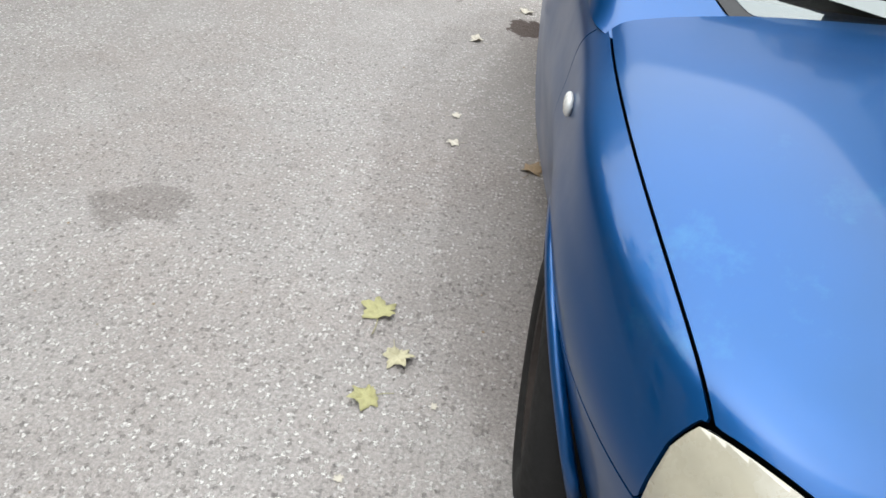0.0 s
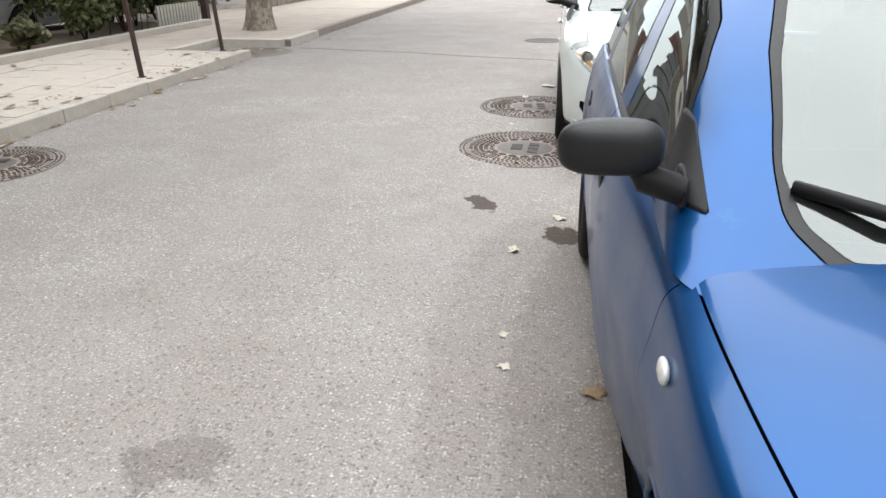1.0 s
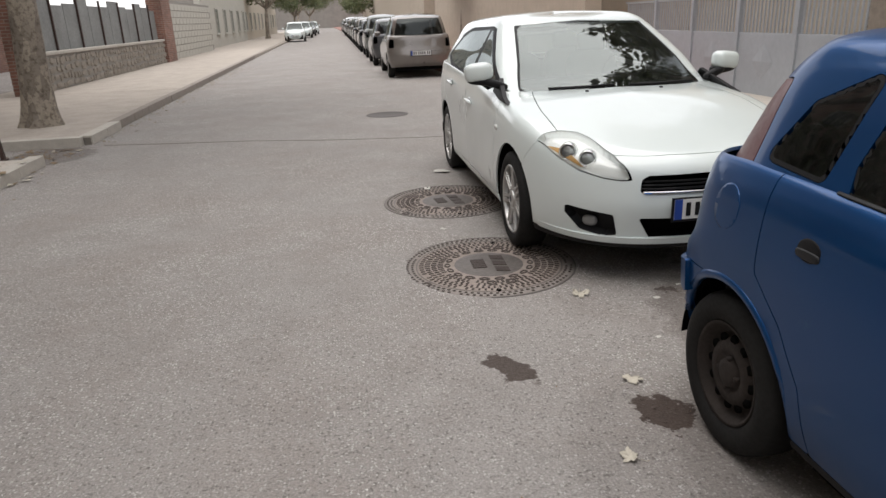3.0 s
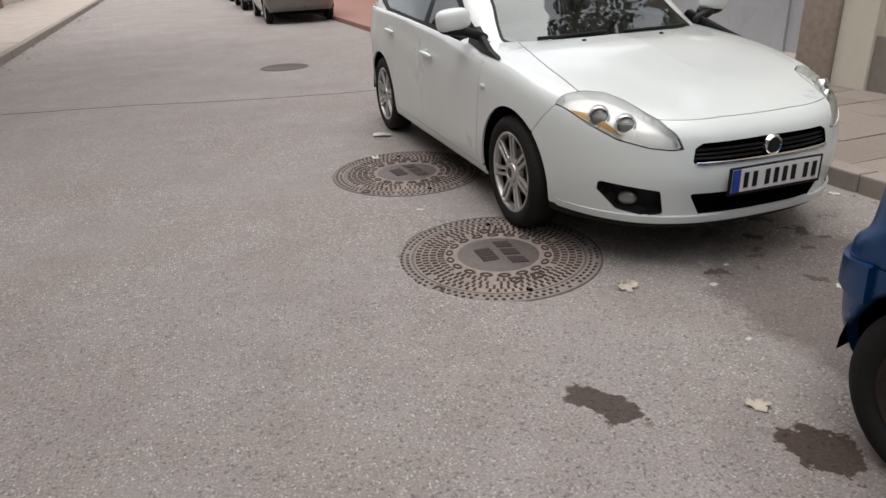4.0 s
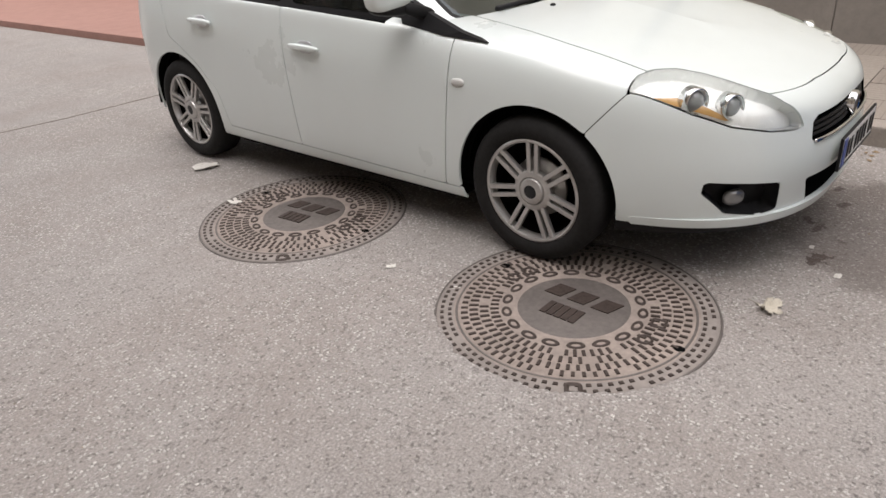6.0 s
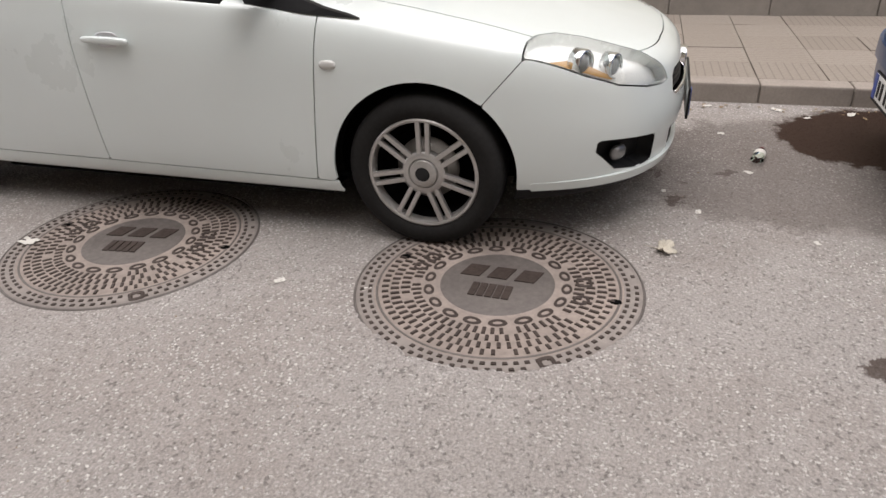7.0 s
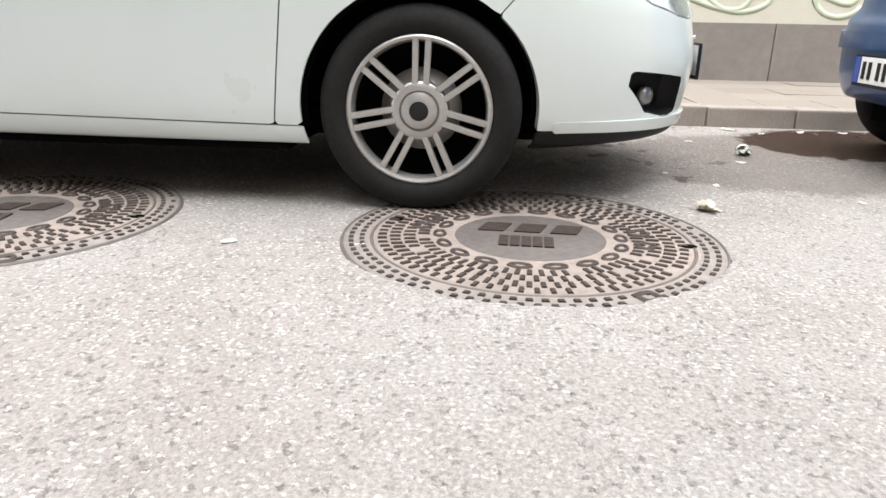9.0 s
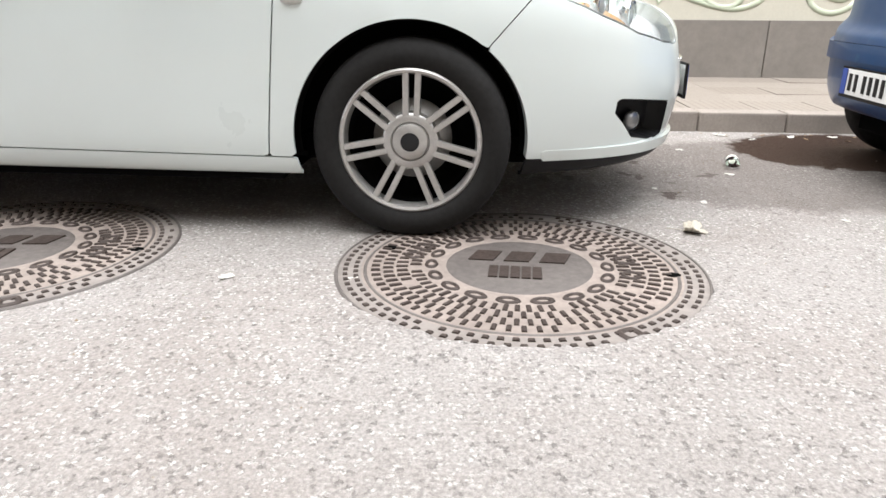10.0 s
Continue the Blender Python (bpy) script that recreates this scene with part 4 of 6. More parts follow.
    tail = both(inside([(2.54, 1.02), (3.0, 0.98), (2.95, 1.22), (2.52, 1.27)], 1, 2, 0.01), lambda v: np.abs(v[:, 0]) - 0.50)
    panel("rear_quarter", L, both(wells, belt, outside(rd, rbump), lambda v: v[:, 1] - 1.7, sill), BLUE, car)
    panel("rear_bumper", L, both(wells, rbump), BLUE, car, "blue rear bumper with plate recess", -0.03)
    child("bumper_ledge", smooth_mesh("bumper_ledge", thick(shifted(clip(L, both(rbump, lambda v: v[:, 2] - 0.50, lambda v: v[:, 1] - 2.74)), 0.018), -0.03), BLUE), car)
    panel("tail_lamp", G, tail, REDLENS, car, "red tail lamp")
    # Near-black sheet behind the blue panels; its colour is the gaps' shade.
    child("body_shell", mesh("body_shell", *shifted(clip(L, both(wells, lambda v: np.maximum(belt(v), 0.2 - v[:, 1]))), -0.055), SHADEBLACK), car)
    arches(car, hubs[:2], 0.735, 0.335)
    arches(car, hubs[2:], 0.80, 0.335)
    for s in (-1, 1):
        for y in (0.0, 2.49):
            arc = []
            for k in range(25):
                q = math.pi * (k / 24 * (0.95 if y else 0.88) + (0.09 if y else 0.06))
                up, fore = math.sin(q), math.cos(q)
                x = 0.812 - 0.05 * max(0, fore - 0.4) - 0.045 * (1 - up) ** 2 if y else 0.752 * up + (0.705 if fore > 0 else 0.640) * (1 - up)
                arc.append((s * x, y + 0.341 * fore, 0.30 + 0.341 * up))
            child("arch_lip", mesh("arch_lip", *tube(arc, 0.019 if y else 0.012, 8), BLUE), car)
    child("underbody", mesh("underbody", *join(box(-0.52, 0.52, -0.45, 2.8, 0.16, 0.28), box(-0.72, 0.72, 0.4, 2.1, 0.165, 0.26)), SHADEBLACK, False), car)
    for s in (-1, 1):
        half = lambda v, s=s: s * v[:, 0]
        lb = child("headlight", mesh("headlight", *cup(clip(L, both(inset(lamp, 0.004), half)), -0.045), REFLECT), car, "yellowed scratched headlight")
        child("headlight_lens", mesh("headlight_lens", *thick(clip(L, both(inset(lamp, 0.003), half)), -0.008), YELLOWED), lb)
    front = lambda v: 1.30 - v[:, 1]
    screen = both(inside([(-0.2, 0.964), (0.44, 0.964), (0.476, 0.985), (0.488, 1.03), (0.452, 1.19), (0.40, 1.31), (-0.2, 1.345)], 0, 2, 0.03), front)
    rim_f = both(inside([(-0.2, 0.955), (0.455, 0.955), (0.494, 0.985), (0.492, 1.03), (0.462, 1.2), (0.41, 1.325), (-0.2, 1.352)], 0, 2, 0.04), front)
    sides = lambda v: np.abs(v[:, 0]) - 0.45
    w1 = inside([(0.69, 0.972), (1.27, 1.004), (1.31, 1.10), (1.43, 1.34), (1.25, 1.338), (1.13, 1.305), (1.00, 1.24), (0.86, 1.145), (0.76, 1.055)], 1, 2, 0.012)
    w2 = inside([(1.48, 1.010), (2.06, 1.034), (2.07, 1.09), (2.01, 1.31), (1.96, 1.335), (1.61, 1.345)], 1, 2, 0.012)
    w3 = inside([(2.21, 1.052), (2.43, 1.066), (2.33, 1.21), (2.16, 1.29)], 1, 2, 0.012)
    rear = both(inside([(-0.2, 1.08), (0.52, 1.08), (0.46, 1.30), (-0.2, 1.31)], 0, 2, 0.02), lambda v: v[:, 1] - 2.55)
    panel("windscreen_surround", G, both(rim_f, outside(screen)), TRIM2, car, "", -0.01, 0.001)
    panel("windscreen", G, screen, SCREEN, car, "windscreen mirroring the pale sky", -0.004, 0.0)
    rims = [lambda v, w=w: w(v) + 0.013 for w in (w1, w2, w3)]
    dlo = both(lambda v: np.maximum.reduce([r(v) for r in rims]), sides)
    panel("roof", G, outside(rim_f, dlo, rear, tail), BLUE, car, "", -0.02)
    panel("window_seal", G, both(dlo, outside(w1, w2, w3)), TRIM, car, "black rubber window seals", -0.016, 0.0)
    for name, w in (("front_side_window", w1), ("rear_side_window", w2), ("quarter_window", w3)):
        panel(name, G, both(w, sides), PANE, car, "", -0.004, 0.0)
    panel("rear_window", G, rear, PANE, car, "", -0.004, 0.0)
    strip = lambda v: np.minimum(np.minimum(v[:, 3] - 6.72, 6.98 - v[:, 3]), np.minimum(v[:, 1] - 0.42, 2.12 - v[:, 1]))
    for bit in pieces(clip(L, strip)):
        child("waist_strip", mesh("waist_strip", *thick(shifted(bit, 0.005), -0.01), TRIM), car, "black waist strip")
    cabin(car, 0.66, 0.62, 2.75, 0.68, 0.97, 0.34, CLOTH)
    corner = both(inside([(0.39, 0.962), (0.50, 0.965), (0.74, 1.0), (0.80, 1.09), (0.75, 1.085), (0.52, 1.012)], 1, 2, 0.006), lambda v: np.abs(v[:, 0]) - 0.655)
    for bit in pieces(clip(G, corner)):
        child("mirror_corner", mesh("mirror_corner", *thick(shifted(bit, 0.003), -0.01), TRIM), car)
    for s in (-1, 1):
        base = Vector((s * 0.700, 0.52, 0.990))
        tip = Vector((s * 0.842, 0.545, 1.066))
        m = child("door_mirror", smooth_mesh("door_mirror", moved(blob(0.102, 0.058, 0.053, 0.66, 16), pose(tip.x, tip.y, tip.z, 0, s * 4, s * 10)), TRIM2), car, "dark grey plastic door mirror")
        child("mirror_arm", smooth_mesh("mirror_arm", join(tube([tip - Vector((s * 0.06, 0, 0.03)), (tip + base) / 2 - Vector((0, 0, 0.02)), base], 0.03, 10), moved(blob(0.012, 0.06, 0.04, 0.9, 10), pose(base.x, base.y + 0.03, base.z, 8, 0, 0))), TRIM), m)
        for y, z in ((1.160, 0.838), (2.123, 0.832)):
            h = child("door_handle", smooth_mesh("door_handle", moved(blob(0.007, 0.060, 0.062, 0.95, 12), pose(s * (W - 0.009), y, z)), TRIM), car, "round black handle recess")
            child("handle_grip", smooth_mesh("handle_grip", moved(blob(0.007, 0.050, 0.014, 0.6, 8), pose(s * (W - 0.004), y, z + 0.016)), TRIM2), h)
        child("side_repeater", smooth_mesh("side_repeater", moved(blob(0.010, 0.030, 0.021, 0.9, 10), pose(s * 0.752, 0.205, 0.782)), LENS), car, "oval white side repeater")
    fil = thick(shifted(clip(L, both(disc(2.55, 0.875, 0.075), lambda v: -v[:, 0])), 0.0012), -0.006)
    child("fuel_flap", mesh("fuel_flap", *fil, BLUE), car)
    wiper = tube([(-0.51, 0.505, 1.012), (-0.38, 0.415, 0.998), (-0.12, 0.345, 0.985)], 0.014, 6)
    wip = child("wiper", mesh("wiper", *wiper, TRIM), car)
    child("wiper_arm", mesh("wiper_arm", *tube([(-0.30, 0.375, 1.008), (-0.08, 0.315, 0.995), (0.12, 0.30, 0.965)], 0.018, 6), TRIM), wip)
    child("cowl", mesh("cowl", *box(-0.50, 0.50, 0.36, 0.60, 0.86, 0.925, 0.01), TRIM), car)
    plate_mesh(car, 0.0, 3.038, 0.415, faces_front=False)
    child("tailgate_handle", mesh("tailgate_handle", *moved(blob(0.09, 0.02, 0.018, 0.7, 8), pose(0.0, 2.985, 0.70)), TRIM), car)
    steel_wheel(car, hubs, 0.288, 0.185, RUST)
    return car


def plain_car(name, label, mat, m, wide=1.0, tall=1.0):
    """A parked car as seen from some way off."""
    car = thing(name, label, "car", "parked cars")
    W = 0.84
    low = [(-0.70, 0.74, 0.76, 3.20, 0.22, 0.20, 0.20, 0.22, 0.28), (-0.80, 0.81, 0.815, 3.28, 0.36, 0.34, 0.34, 0.36, 0.38), (-0.82, W, W, 3.30, 0.50, 0.52, 0.54, 0.56, 0.55),
           (-0.76, 0.82, 0.83, 3.24, 0.66, 0.76, 0.82, 0.86, 0.72), (-0.68, 0.75, 0.80, 3.20, 0.74, 0.86, 0.94, 0.98, 0.95), (-0.5, 0.62, 0.74, 3.15, 0.80, 0.92, 1.0, 1.03, 1.02), (-0.1, 0.0, 0.0, 2.9, 0.90, 0.98, 1.0, 1.0, 1.0)]
    high = [(0.35, 0.72, 0.77, 3.18, 0.93, 0.96, 1.0, 1.03, 1.02), (0.85, 0.66, 0.70, 3.10, 1.22, 1.24, 1.26, 1.27, 1.26), (1.15, 0.58, 0.63, 2.95, 1.43, 1.44, 1.45, 1.44, 1.42),
            (1.3, 0.42, 0.48, 2.8, 1.48, 1.49, 1.5, 1.49, 1.46), (1.7, 0.0, 0.0, 2.5, 1.51, 1.52, 1.525, 1.52, 1.5)]
    up = lambda s: (s[0] * np.array([wide, 1, tall, 1]), s[1])
    L, G = up(shell(low, (0.2, 1.3, 2.45), 0.15, 2.80, 2.5, 3.0, 100, 30)), up(shell(high, (0.7, 1.4, 2.3), -9, 2.5, 2.8, 3.0, 100, 24, 0.4))
    wells = outside(disc(0, 0.31, 0.35), disc(2.6, 0.31, 0.35))
    z = lambda k: k * tall
    lamp = both(inside([(0.74 * wide, z(0.72)), (0.5, z(0.60)), (0.48, z(0.72)), (0.70 * wide, z(0.82))], 0, 2, 0.01), lambda v: -0.3 - v[:, 1])
    tail = both(inside([(0.80 * wide, z(0.74)), (0.68 * wide, z(0.74)), (0.68 * wide, z(0.92)), (0.80 * wide, z(0.92))], 0, 2, 0.01), lambda v: v[:, 1] - 3.0)
    bump = lambda v: np.maximum(np.minimum(-0.25 - v[:, 1], z(0.58) - v[:, 2]), np.minimum(v[:, 1] - 2.95, z(0.64) - v[:, 2]))
    panel("bumper", L, both(wells, bump), mat, car)
    panel("body", L, both(wells, outside(bump, lamp, tail), lambda v: np.maximum(5.0 - v[:, 3], 0.45 - v[:, 1])), mat, car)
    panel("headlight", L, lamp, LENS, car)
    panel("tail_lamp", G, tail, REDLENS, car, "red tail lamp")
    dlo = both(inside([(0.65, z(0.99)), (2.95, z(1.06)), (2.75, z(1.35)), (1.4, z(1.39)), (1.05, z(1.27))], 1, 2, 0.01), lambda v: np.abs(v[:, 0]) - 0.45)
    screen = both(inside([(-0.2, z(0.97)), (0.60, z(0.97)), (0.50, z(1.37)), (-0.2, z(1.40))], 0, 2, 0.02), lambda v: 1.3 - v[:, 1])
    rear = both(inside([(-0.2, z(1.04)), (0.62, z(1.04)), (0.52, z(1.38)), (-0.2, z(1.40))], 0, 2, 0.02), lambda v: v[:, 1] - 2.8)
    panel("roof", G, outside(dlo, screen, rear), mat, car)
    panel("side_window", G, both(dlo, lambda v: np.minimum(np.abs(v[:, 1] - 1.62) - 0.04, np.abs(v[:, 1] - 2.55) - 0.03)), PANE, car)
    panel("windscreen", G, screen, PANE, car)
    panel("rear_window", G, rear, PANE, car)
    child("cabin_lining", mesh("cabin_lining", *box(-0.64, 0.64, 0.6, 3.0, 0.3, z(0.96)), CLOTH, False), car)
    child("underbody", mesh("underbody", *box(-0.6, 0.6, -0.7, 3.1, 0.2, 0.5), SHADEBLACK, False), car)
    hubs = [(s * (W * wide - 0.02), y, 0.31) for y in (0.0, 2.6) for s in (-1, 1)]
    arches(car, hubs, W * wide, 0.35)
    for s in (-1, 1):
        child("door_mirror", mesh("door_mirror", *moved(blob(0.09, 0.06, 0.06, 0.7, 6), pose(s * (W * wide + 0.08), 0.62, z(1.04))), mat), car)
    plate_mesh(car, 0, 3.31, z(0.60), faces_front=False)
    plate_mesh(car, 0, -0.83, z(0.45))
    steel_wheel(car, hubs, 0.31, 0.20, ALLOY)
    car.matrix_basis = m
    return car


# ---------- ground and setting ----------
def structure(name, piece, mat, label="", smooth=False, m=None):
    ob = new(name, mesh(name, *piece, mat, smooth))
    if m is not None:
        ob.matrix_basis = m
    return tagged(ob, label, kind="structure")


structure("ground", ([(-400, -300, 0), (400, -300, 0), (400, 700, 0), (-400, 700, 0)], [(0, 1, 2, 3)]), ASPHALT, "worn grey asphalt street with pale chippings, oil stains and shade painted by the blue car")
structure("road_joint", tube([(-4.3, 5.6, -0.004), (-3.5, 5.42, -0.004), (-2.3, 5.2, -0.004), (-1.2, 4.85, -0.004), (-0.06, 4.62, -0.004), (2.0, 4.5, -0.004)], 0.008, 6), SOIL, "dark joint across the asphalt")
RIGHT = pose(2.17, 0, 0, 0, 0, 1.15)


def slabs(name, label, mat, m, x0, y0, nx, ny, sx, sy, z, gap=0.006, base=BED, extra=0.0):
    """A pavement of separate slabs on a bed."""
    bed = structure(name, box(x0 - 0.01, x0 + nx * sx + extra, y0, y0 + ny * sy, -0.1, z - 0.012), base, label, m=m)
    kinds = [mesh("slab", *box(-sx / 2 + gap / 2, sx / 2 - gap / 2, -sy / 2 + gap / 2, sy / 2 - gap / 2, -0.03, 0.0, 0.004), mat, False)]
    rnd = random.Random(7)
    for i in range(nx):
        for j in range(ny):
            child("slab", kinds[0], bed, "", pose(x0 + (i + 0.5) * sx, y0 + (j + 0.5) * sy, z + rnd.uniform(-0.004, 0.002), rnd.uniform(-0.5, 0.5), rnd.uniform(-0.5, 0.5), 0))
    return bed


def kerbs(name, label, m, y0, n, ln, w, z, front, mat=KERB):
    """A row of kerb stones; each is a stone of its own on a footing."""
    foot = structure(name, box(0.02, w - 0.02, y0, y0 + n * ln, -0.1, z - 0.03), BED, label, m=m)
    me = mesh("kerb_stone", *box(0, w, -ln / 2 + 0.004, ln / 2 - 0.004, -0.05, z, 0.012), mat, False)
    rnd = random.Random(11)
    for k in range(n):
        child("kerb_stone", me, foot, "", pose(rnd.uniform(-0.006, 0.006), y0 + (k + 0.5) * ln, rnd.uniform(-0.006, 0.004), 0, rnd.uniform(-0.6, 0.6), rnd.uniform(-0.4, 0.4)))
    return foot


kerbs("kerb_right", "pale concrete kerb stones beside the pavement", RIGHT, -7.86, 26, 0.53, 0.16, 0.12, 1, KERBDARK)
slabs("pavement_right", "brownish ribbed paving slabs before the building", RIBBED, RIGHT, 0.165, -7.8, 5, 31, 0.415, 0.42, 0.115)
structure("pavement_red", box(0.0, 8.0, 7.0, 158.0, -0.1, 0.10, 0.01), SLABRED, "reddish paved forecourt with kerb", m=RIGHT)
structure("forecourt_right", box(2.24, 5.0, 1.7, 7.0, -0.1, 0.105), SLAB, "pale concrete strip before the grey fence", m=RIGHT)
structure("pavement_far_south", box(0.0, 2.4, -60, -7.87, -0.1, 0.115), SLAB, "pale pavement going on along the street", m=RIGHT)

# building on the right: stone plinth panels, cream render above
wall = structure("wall_east", join(box(2.27, 2.60, -40, 2.15, 0.1, 7.2)), CREAM, "cream rendered house wall with sprayed green lines", m=RIGHT)
pan = mesh("plinth_panel", *box(-0.015, 0.02, -0.425 + 0.005, 0.425 - 0.005, 0.0, 0.50, 0.003), PLINTH, False)
plinth = structure("plinth", box(2.245, 2.28, -18, 1.35, 0.1, 0.60), MORTAR, "grey stone plinth panels along the wall foot", m=RIGHT)
for k in range(22):
    child("plinth_panel", pan, plinth, "", pose(2.24, -16.65 + k * 0.85 - 0.05 + 0.0, 0.108))
structure("pilaster", box(2.19, 2.62, 1.36, 1.74, 0.1, 7.2, 0.01), CREAM, "cream rendered corner of the house", m=RIGHT)
structure("pier", box(2.14, 2.60, 1.744, 2.16, 0.1, 7.2, 0.02), STAINED, "stained brown concrete pier at the fence", m=RIGHT)
pipe = thing("drainpipe", "dark brown metal drainpipe on the house corner", "drainpipe")
child("pipe", mesh("pipe", *tube([(4.33, 0.98, 0.12), (4.36, 0.98, 0.25), (4.36, 0.98, 6.4)], 0.05, 12), PIPE), pipe)
for z in (0.9, 2.6, 4.4):
    child("bracket", mesh("bracket", *moved(lathe([(-0.015, 0.052), (-0.015, 0.058), (0.015, 0.058), (0.015, 0.052)], 16, "z"), pose(4.36, 0.98, z)), BROWNMETAL), pipe)


def spray(name, strokes, mat, r, label):
    pieces = [tube([(0, y, z) for y, z in s], r, 6) for s in strokes]
    v, f = join(*pieces)
    ob = new(name, mesh(name, [(x * 0.08 + 2.268, y, z) for x, y, z in v], f, mat))
    ob.matrix_basis = RIGHT
    return tagged(ob, label, "graffiti")


def arc(y, z, ry, rz, a0, a1, n=14):
    return [(y + ry * math.cos(radians(a0 + (a1 - a0) * k / n)), z + rz * math.sin(radians(a0 + (a1 - a0) * k / n))) for k in range(n + 1)]


spray("graffiti_letters", [arc(-0.60, 0.80, 0.10, 0.12, 110, 340, 12) + [(-0.66, 0.80)],
      [(-0.88, 0.92), (-0.78, 0.91), (-0.78, 0.69), (-0.88, 0.69)], [(-0.78, 0.80), (-0.86, 0.80)], [(-0.99, 0.94), (-0.99, 0.67)], [(-1.10, 0.94), (-1.10, 0.67)], arc(-1.22, 0.80, 0.06, 0.13, 0, 360, 16)],
      INK, 0.016, "black sprayed letters on the cream wall")
spray("graffiti_swirl", [[(-1.55 - 0.30 * k + 0.10 * math.sin(2.1 * k), 0.78 + 0.11 * math.sin(1.9 * k + 0.6) + 0.02 * k) for k in [i * 0.22 for i in range(44)]],
      arc(-2.35, 0.86, 0.28, 0.16, 160, 380), arc(-3.2, 0.85, 0.22, 0.18, -150, 120), [(-1.55, 1.1), (-1.7, 0.75), (-1.95, 1.05)], arc(-4.2, 0.9, 0.4, 0.2, 0, 250)],
      GRAFGREEN, 0.028, "pale green sprayed lines on the cream wall")

# grey sheet fence with railing beyond the white car
fence = thing("sheet_fence", "light grey painted sheet fence with bars on top", "fence", m=RIGHT)
for k in range(6):
    y = 2.2 + k * 1.5
    child("panel", mesh("panel", *box(3.56, 3.60, y + 0.02, y + 1.46, 0.10, 1.06, 0.006), GREYMETAL, False), fence)
    child("diamond", mesh("diamond", *[[(3.558, y + 0.75 + dy, 0.62 + dz) for dy, dz in ((0.28, 0), (0, 0.3), (-0.28, 0), (0, -0.3))] + [(3.54, y + 0.75, 0.62)], [(0, 1, 4), (1, 2, 4), (2, 3, 4), (3, 0, 4)]], GREYMETAL, False), fence)
    child("post", mesh("post", *box(3.53, 3.63, y - 0.04, y + 0.04, 0.10, 1.75, 0.005), GREYMETAL, False), fence)
    for q in range(15):
        child("bar", bpy.data.meshes.get("fence_bar") or mesh("fence_bar", *box(-0.011, 0.011, -0.011, 0.011, 1.05, 1.62), GREYMETAL, False), fence, "", pose(3.58, y + 0.1 + q * 0.093, 0))
child("rail", mesh("rail", *box(3.56, 3.60, 2.2, 11.2, 1.60, 1.64), GREYMETAL, False), fence)
structure("wall_back_east", box(4.9, 5.2, 2.2, 60, 0, 5.5), BEIGE, "dim beige house wall behind the fence", m=RIGHT)
structure("wall_far_east", join(box(2.9, 3.3, 12, 34, 0, 5.0), box(2.6, 3.2, 36, 90, 0, 7.0)), BEIGE, "dull house fronts along the far pavement", m=RIGHT)

# left pavement
kerbs("kerb_left", "pale concrete kerb stones with leaf litter", pose(-4.66, 0, 0, 0, 0, 1.0), -7.95, 17, 0.72, 0.17, 0.13, 1)
slabs("pavement_left", "pale worn concrete paving slabs strewn with leaves", SLAB, pose(-4.66, 0, 0, 0, 0, 1.0), -2.46, -7.9, 5, 24, 0.49, 0.5, 0.125)
kerbs("kerb_left_tree", "kerb stones round the tree pit", pose(-4.60, 0, 0, 0, 0, 0.6), 5.75, 2, 0.72, 0.17, 0.13, 1)
structure("kerb_return", join(box(-5.75, -4.6, 5.58, 5.74, -0.05, 0.13, 0.01), box(-5.9, -5.75, 4.2, 5.74, -0.05, 0.13, 0.01)), KERB, "kerb turning round the drain gap")
structure("pavement_left_far", join(box(-8.1, -4.62, 5.75, 7.2, -0.1, 0.122), box(-8.3, -5.9, 4.1, 5.75, -0.1, 0.12), box(-9.0, -4.72, 7.2, 13.0, -0.1, 0.112)), PAVEFAR, "old brownish concrete pavement round the tree")
structure("pavement_left_street", box(-9.2, -4.72, 13.0, 158, -0.1, 0.115), PAVEFAR, "dull pavement along the far street")
kerbs("kerb_left_far", "darker kerb stones of the far pavement", pose(-4.75, 13.0, 0, 0, 0, 0.4), -5.8, 46, 1.0, 0.15, 0.13, 1, KERBDARK)
structure("bed_edge", box(-7.32, -7.15, -7.9, 8.2, -0.05, 0.23, 0.01), KERB, "concrete edging of the flower bed")
structure("bed_soil", box(-9.3, -7.3, -7.9, 8.2, -0.1, 0.16), SOIL, "dark garden soil under the shrubs")

for x, y, lean in ((-4.79, 1.76, -3), (-4.95, 4.15, -4), (-4.70, -0.68, -3), (-4.66, -3.1, 0)):
    p = thing("bollard_post", "thin rusty brown metal post in the pavement edge", "post", "pavement posts", pose(x, y, 0.11, 0, lean, 0))
    child("shaft", mesh("shaft", *box(-0.022, 0.022, -0.022, 0.022, 0, 0.93, 0.004), BROWNMETAL, False), p)
    child("collar", mesh("collar", *box(-0.04, 0.04, -0.04, 0.04, 0.0, 0.02, 0.004), BROWNMETAL, False), p)


